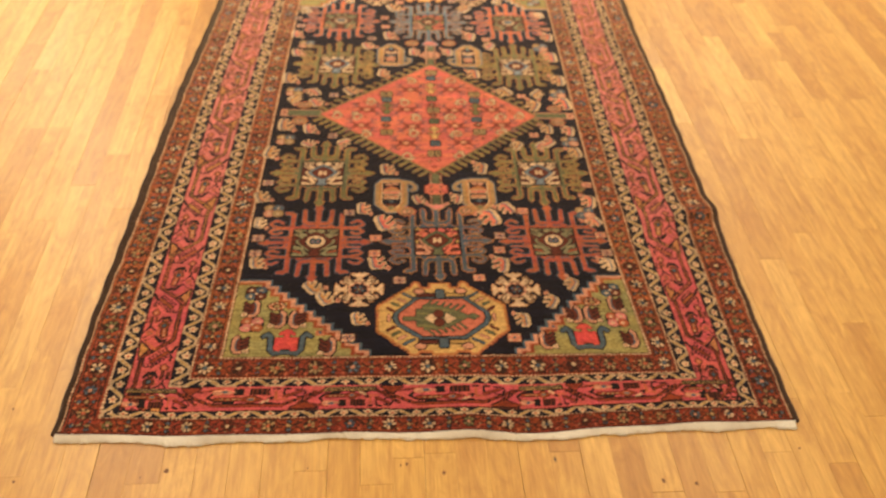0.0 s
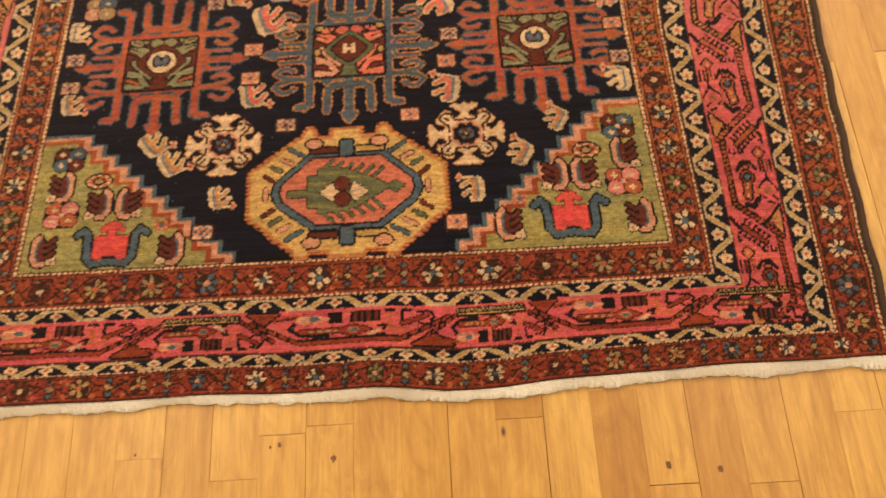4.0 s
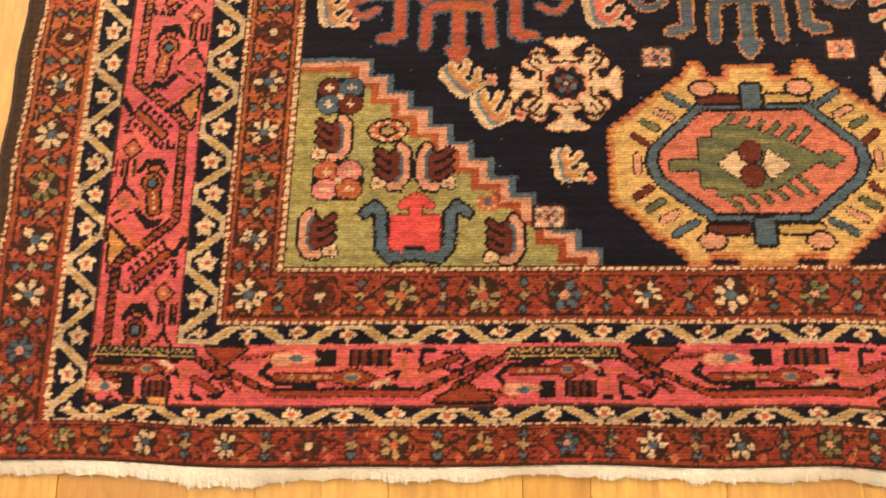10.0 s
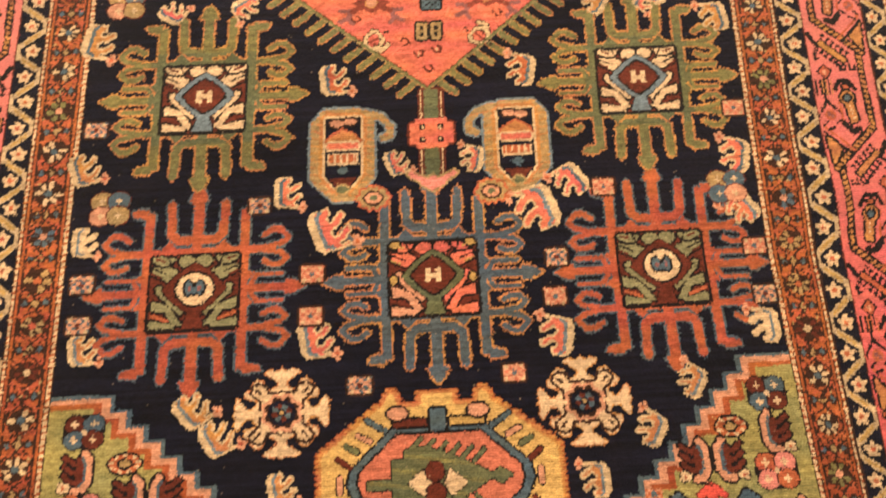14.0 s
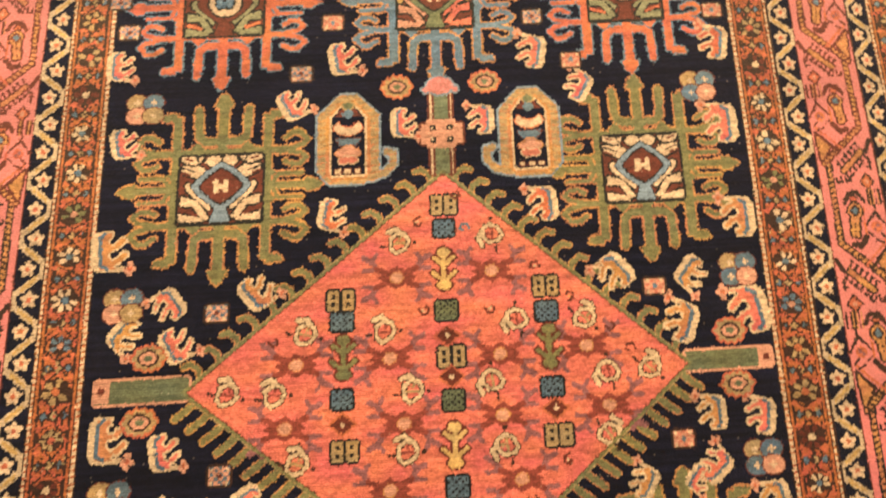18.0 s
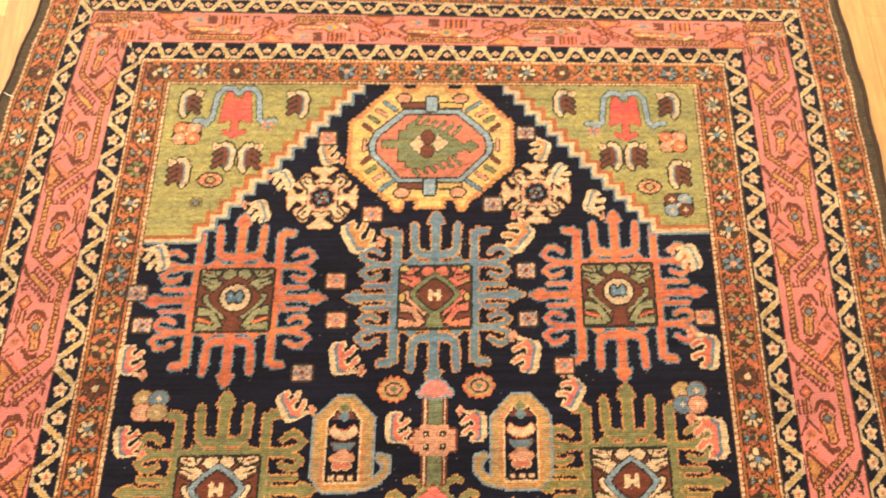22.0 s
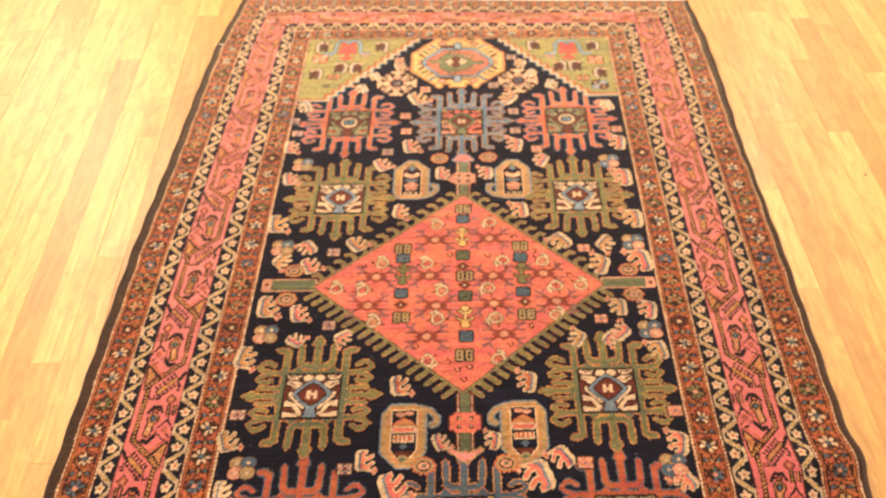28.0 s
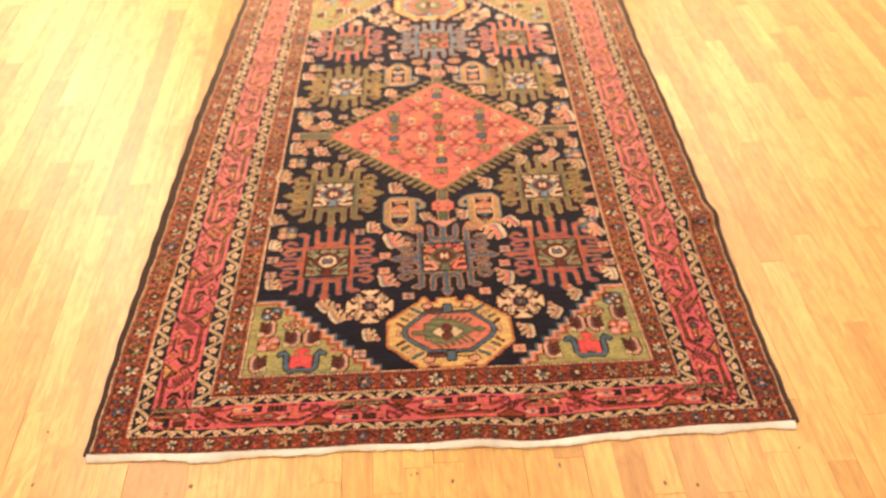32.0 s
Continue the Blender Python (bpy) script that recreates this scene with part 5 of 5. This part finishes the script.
colours[is_navy, :3] *= 1 + np.clip(streaks[is_navy] + 0.3 * patches[is_navy], -0.6, 1.2) * np.array((0.40, 0.40, 0.48))
# rose, madder and rust are brighter toward the north end
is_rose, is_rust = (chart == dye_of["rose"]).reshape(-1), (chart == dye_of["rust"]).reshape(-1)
colours[is_rose, :3] = colours[is_rose, :3] * (1 - tone_shift[is_rose]) + np.array((0.600, 0.208, 0.176)) * tone_shift[is_rose]
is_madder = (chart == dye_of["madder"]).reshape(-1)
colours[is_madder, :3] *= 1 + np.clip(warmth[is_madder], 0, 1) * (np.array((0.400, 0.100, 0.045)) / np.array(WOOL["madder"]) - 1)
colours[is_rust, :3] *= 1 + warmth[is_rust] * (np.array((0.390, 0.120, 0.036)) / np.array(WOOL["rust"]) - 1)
# each dye's share of the northward gain, plus a small pale offset
gain_by_dye = np.array([dict(moss=0.20, cream=0.10, yellow=0.35, rose=0.0, navy=0.2, peach=0.15, pale=0.2, rust=0.0, coral=0.75, steel=1.5, salmon=0.2, lightblue=1.3, maroon=0.5, sage=0.9).get(name, 0.4) for name in DYES])
colours[:, :3] = colours[:, :3] * (1 + gain_by_dye[chart].reshape(-1, 1) * north_gain) + np.where((chart == dye_of["navy"]).reshape(-1, 1), np.array((0.006, 0.007, 0.011)), np.array((0.030, 0.036, 0.025))) * north_gain
index = np.arange(rows_n * cols_n).reshape(rows_n, cols_n)
quads = np.stack([index[:-1, :-1], index[:-1, 1:], index[1:, 1:], index[1:, :-1]], -1).reshape(-1, 4)
owner = piece[:-1, :-1].reshape(-1)
order = np.argsort(owner, kind="stable")
bounds = np.searchsorted(owner[order], np.arange(len(pieces) + 1))


def sheet(name, faces, label):
    used, local = np.unique(faces.reshape(-1), return_inverse=True)
    me = bpy.data.meshes.new(name)
    me.vertices.add(len(used))
    me.vertices.foreach_set("co", points[used].astype(np.float32).reshape(-1))
    me.loops.add(len(local))
    me.loops.foreach_set("vertex_index", local.astype(np.int32).reshape(-1))
    me.polygons.add(len(faces))
    me.polygons.foreach_set("loop_start", np.arange(0, len(local), 4, dtype=np.int32))
    me.polygons.foreach_set("use_smooth", np.ones(len(faces), bool))
    dye = me.color_attributes.new("dye", "FLOAT_COLOR", "POINT")
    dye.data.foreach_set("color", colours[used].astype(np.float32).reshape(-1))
    me.update(calc_edges=True)
    me.materials.append(PILE)
    ob = new(name, me)
    ob.parent = rug
    return tagged(ob, label)


for k, (name, label) in enumerate(pieces):
    faces = quads[order[bounds[k]:bounds[k + 1]]]
    if len(faces):
        sheet(name, faces, label)


def strip(name, mat, rails, label, closed=False):
    """A mesh between rails of equal length."""
    bm = bmesh.new()
    grid = [[bm.verts.new(p) for p in rail] for rail in rails]
    if closed:
        grid.append(grid[0])
    for a, b in zip(grid, grid[1:]):
        for k in range(len(a) - 1):
            bm.faces.new((a[k], a[k + 1], b[k + 1], b[k])).smooth = True
    bmesh.ops.recalc_face_normals(bm, faces=bm.faces[:])
    return part(name, bm, mat, rug, label)


border = [(wx[0, k], wy[0, k], wz[0, k]) for k in range(0, cols_n, 3)] + [(wx[k, -1], wy[k, -1], wz[k, -1]) for k in range(0, rows_n, 3)]
border += [(wx[-1, k], wy[-1, k], wz[-1, k]) for k in range(cols_n - 1, -1, -3)] + [(wx[k, 0], wy[k, 0], wz[k, 0]) for k in range(rows_n - 1, -1, -3)]
strip("backing", BACK, [border, [(x, y, 0.0004) for x, y, z in border]], "brown woven edge of the rug's back")
for column, lean, wide in ((0, -1, 0.0028), (-1, 1, 0.0046)):
    line = [(wx[k, column], wy[k, column], wz[k, column]) for k in range(0, rows_n, 4)]
    rails = []
    for s in range(8):
        a = s * math.pi / 4
        rails.append([(x + lean * wide * (0.6 + math.cos(a)), y, max(0.0005, z - 0.0035 + 0.0058 * math.sin(a) + 0.0004 * math.sin(y * 700))) for x, y, z in line])
    strip("side_cord", CORD, rails, "dark brown overcast wool cord", True)

frays = np.random.default_rng(11)
for row, way, reach in ((0, -1, 0.0100), (-1, 1, 0.0150)):
    line = [(wx[row, k], wy[row, k], wz[row, k]) for k in range(2, cols_n - 1, 2)]
    ends, mids = [], []
    slow = 0.0
    for k, (x, y, z) in enumerate(line):
        slow = 0.95 * slow + frays.normal(0, 0.0004)
        far = max(0.006, reach + 1.6 * slow + abs(frays.normal(0, 0.0008)))
        mids.append((x, y + way * far * 0.35, z * 0.72 + frays.normal(0, 0.0004)))
        ends.append((x + frays.normal(0, 0.0004), y + way * far, 0.0034 + abs(frays.normal(0, 0.0006))))
    tops = [(x, y - way * 0.001, z + 0.0004) for x, y, z in line]
    strip("fringe_end", FRINGE, [tops, mids, ends, [(x, y, 0.0005) for x, y, z in ends]], "cream cotton warp end, short from wear")
    bm = bmesh.new()
    for k in range(3 * (len(line) - 1)):
        (ax, ay, az), (bx, by, bz), lift_up = tops[k // 3], ends[k // 3], frays.uniform(0.0003, 0.0012)
        mz = mids[k // 3][2]
        wide, skew, start, stop = frays.uniform(0.0003, 0.0008), frays.normal(0, 0.0020), frays.uniform(0.0, 0.22), frays.uniform(0.75, 1.06)
        at = [(ax + (bx - ax) * f + skew * f, ay + (by - ay) * f) for f in (start, 0.35, stop)]
        zs = (az + (mz - az) * min(1, start / 0.30) + 0.0003, mz + lift_up, max(0.0016, bz + lift_up * 0.5))
        a = [bm.verts.new((px + side * wide, py, pz)) for (px, py), pz in zip(at, zs) for side in (-1, 1)]
        for face in ((0, 1, 3, 2), (2, 3, 5, 4)):
            bm.faces.new([a[q] for q in face])
    for k in range(0, len(line), 2):
        x, y, z = ends[k]
        length = abs(frays.normal(0, 0.0014)) + 0.0005
        turn = frays.normal(0, 0.5)
        tip = (x + length * math.sin(turn), y + way * length * math.cos(turn), 0.0012)
        a = [bm.verts.new(p) for p in ((x - 0.0009, y - way * 0.002, 0.0026), (x + 0.0009, y - way * 0.002, 0.0026), (x, y - way * 0.002, 0.0006), tip)]
        for tri in ((0, 1, 3), (1, 2, 3), (2, 0, 3), (0, 2, 1)):
            bm.faces.new([a[q] for q in tri])
    tagged(part("fringe_threads", bm, FRINGE, rug, "short loose cotton threads"), kind="stuff")

# ---- floor ----
floor = tagged(part("floor", box(bmesh.new(), ROOM[0], ROOM[1], -0.03, ROOM[2], ROOM[3], -0.0135), GAP), "honey-coloured hardwood strip floor with a satin varnish", "floor", kind="structure")
PITCH, SEAM, TILT = 0.0571, 0.009, -1.45
LENGTHS = (0.28, 0.37, 0.46, 0.58, 0.72, 0.88, 1.05)
JOINTS = {-1: -0.037, 3: -0.042, -5: -0.064, 5: -0.015, 6: -0.128, 8: -0.132, 2: -0.140, 12: -0.083, 13: 0.071, 15: 0.247, -10: -0.078, 11: 0.058, -15: 0.127, 16: 1.066}
lean = pose(0, 0, 0, 0, 0, -TILT)


def board_mesh(bm, length, x=0.0, y=0.0, drop=0.0):
    w, g, e = PITCH - 0.00012, 0.00012, 0.0003
    base = [bm.verts.new((x + px, y + py, pz + drop)) for pz, inset in ((-0.013, 0), (-e, 0), (0.0, e)) for px, py in
            ((g + inset, g + inset), (w - inset, g + inset), (w - inset, length - g - inset), (g + inset, length - g - inset))]
    for low in (0, 4):
        for k in range(4):
            bm.faces.new((base[low + k], base[low + (k + 1) % 4], base[low + 4 + (k + 1) % 4], base[low + 4 + k]))
    bm.faces.new(base[8:12])
    bm.faces.new(base[3::-1])


shared = {}
for length in LENGTHS:
    bm = bmesh.new()
    board_mesh(bm, length)
    me = bpy.data.meshes.new("floor_board")
    bm.to_mesh(me)
    bm.free()
    me.materials.append(WOOD)
    shared[length] = me
rest = bmesh.new()
laying = random.Random(5)
near = 0
for column in range(-66, 66):
    x = SEAM + column * PITCH
    if not ROOM[0] - 0.30 < x < ROOM[2] + 0.25:
        continue
    y = JOINTS.get(column)
    starts = []
    if y is None:
        y = ROOM[1] - 0.55 + laying.uniform(0, 0.3)
    else:
        back = y
        while back > ROOM[1] - 0.15:
            length = laying.choice(LENGTHS[:5])
            back -= length
            starts.append((back, length))
    while y < ROOM[3] + 0.15:
        length = laying.choice(LENGTHS)
        starts.append((y, length))
        y += length
    for start, length in starts:
        seen = -1.5 < x < 1.62 and -0.25 < start + length and start < 2.1
        hidden = -0.60 < x < 0.55 and start > 0.05 and start + length < 1.95
        if seen and not hidden and near < 300:
            board = new("floor_board", shared[length])
            board.parent = floor
            board.matrix_world = lean @ pose(x + laying.uniform(-0.0004, 0.0004), start + laying.uniform(-0.0003, 0.0003), laying.uniform(-0.0003, 0.0))
            near += 1
        else:
            board_mesh(rest, length, x, start, laying.uniform(-0.0003, 0.0))
rest.transform(lean)
for place, normal in (((ROOM[0] + 0.004, 0, 0), (-1, 0, 0)), ((ROOM[2] - 0.004, 0, 0), (1, 0, 0)), ((0, ROOM[1] + 0.004, 0), (0, -1, 0)), ((0, ROOM[3] - 0.004, 0), (0, 1, 0))):
    bmesh.ops.bisect_plane(rest, geom=rest.verts[:] + rest.edges[:] + rest.faces[:], plane_co=place, plane_no=normal, clear_outer=True)
tagged(part("floor_boards_beyond", rest, WOOD, floor, "further honey-coloured floor boards"), kind="stuff")

# small dark knots in the boards
knots = random.Random(3)
KNOTS = ((-0.252, -0.065, 0.003), (-0.078, -0.059, 0.0045), (-0.494, -0.068, 0.007), (-0.089, -0.061, 0.003), (-0.013, -0.077, 0.006), (-0.536, -0.08, 0.003), (0.379, -0.096, 0.007), (0.438, -0.103, 0.006), (0.653, -0.034, 0.004), (-0.785, -0.053, 0.006), (-0.744, -0.085, 0.005), (-0.792, 0.06, 0.004))
KNOT = plain("dark_knot", (0.19, 0.085, 0.028), 0.6, 500.0, 0.6)
for x, y, size in KNOTS:
    bm = bmesh.new()
    rim = []
    for k in range(14):
        a = k * math.pi / 7
        far = size * knots.uniform(0.35, 0.65)
        rim.append((x + far * math.cos(a), y + 1.3 * far * math.sin(a)))
    top, low = [bm.verts.new((px, py, 0.0003)) for px, py in rim], [bm.verts.new((px, py, -0.0008)) for px, py in rim]
    bm.faces.new(top)
    for k in range(14):
        bm.faces.new((low[k], low[(k + 1) % 14], top[(k + 1) % 14], top[k]))
    part("wood_knot", bm, KNOT, floor, "small dark knot in a board")

# a pale thread caught on the edge of the rug
thread = bmesh.new()
rings = []
for k in range(9):
    f = k / 8
    px, py, pz = -0.652 + 0.030 * f, 1.793 - 0.008 * f + 0.002 * math.sin(f * 5), 0.0012 + 0.0095 * min(1, f * 1.6)
    rings.append([thread.verts.new((px + 0.0002 * math.sin(a), py + 0.0007 * math.cos(a), pz + 0.0007 * math.sin(a))) for a in (0, 1.57, 3.14, 4.71)])
for a, b in zip(rings, rings[1:]):
    for k in range(4):
        thread.faces.new((a[k], a[(k + 1) % 4], b[(k + 1) % 4], b[k]))
tagged(part("lint_thread", thread, FRINGE), "short white cotton thread caught on the rug's edge", "thread")
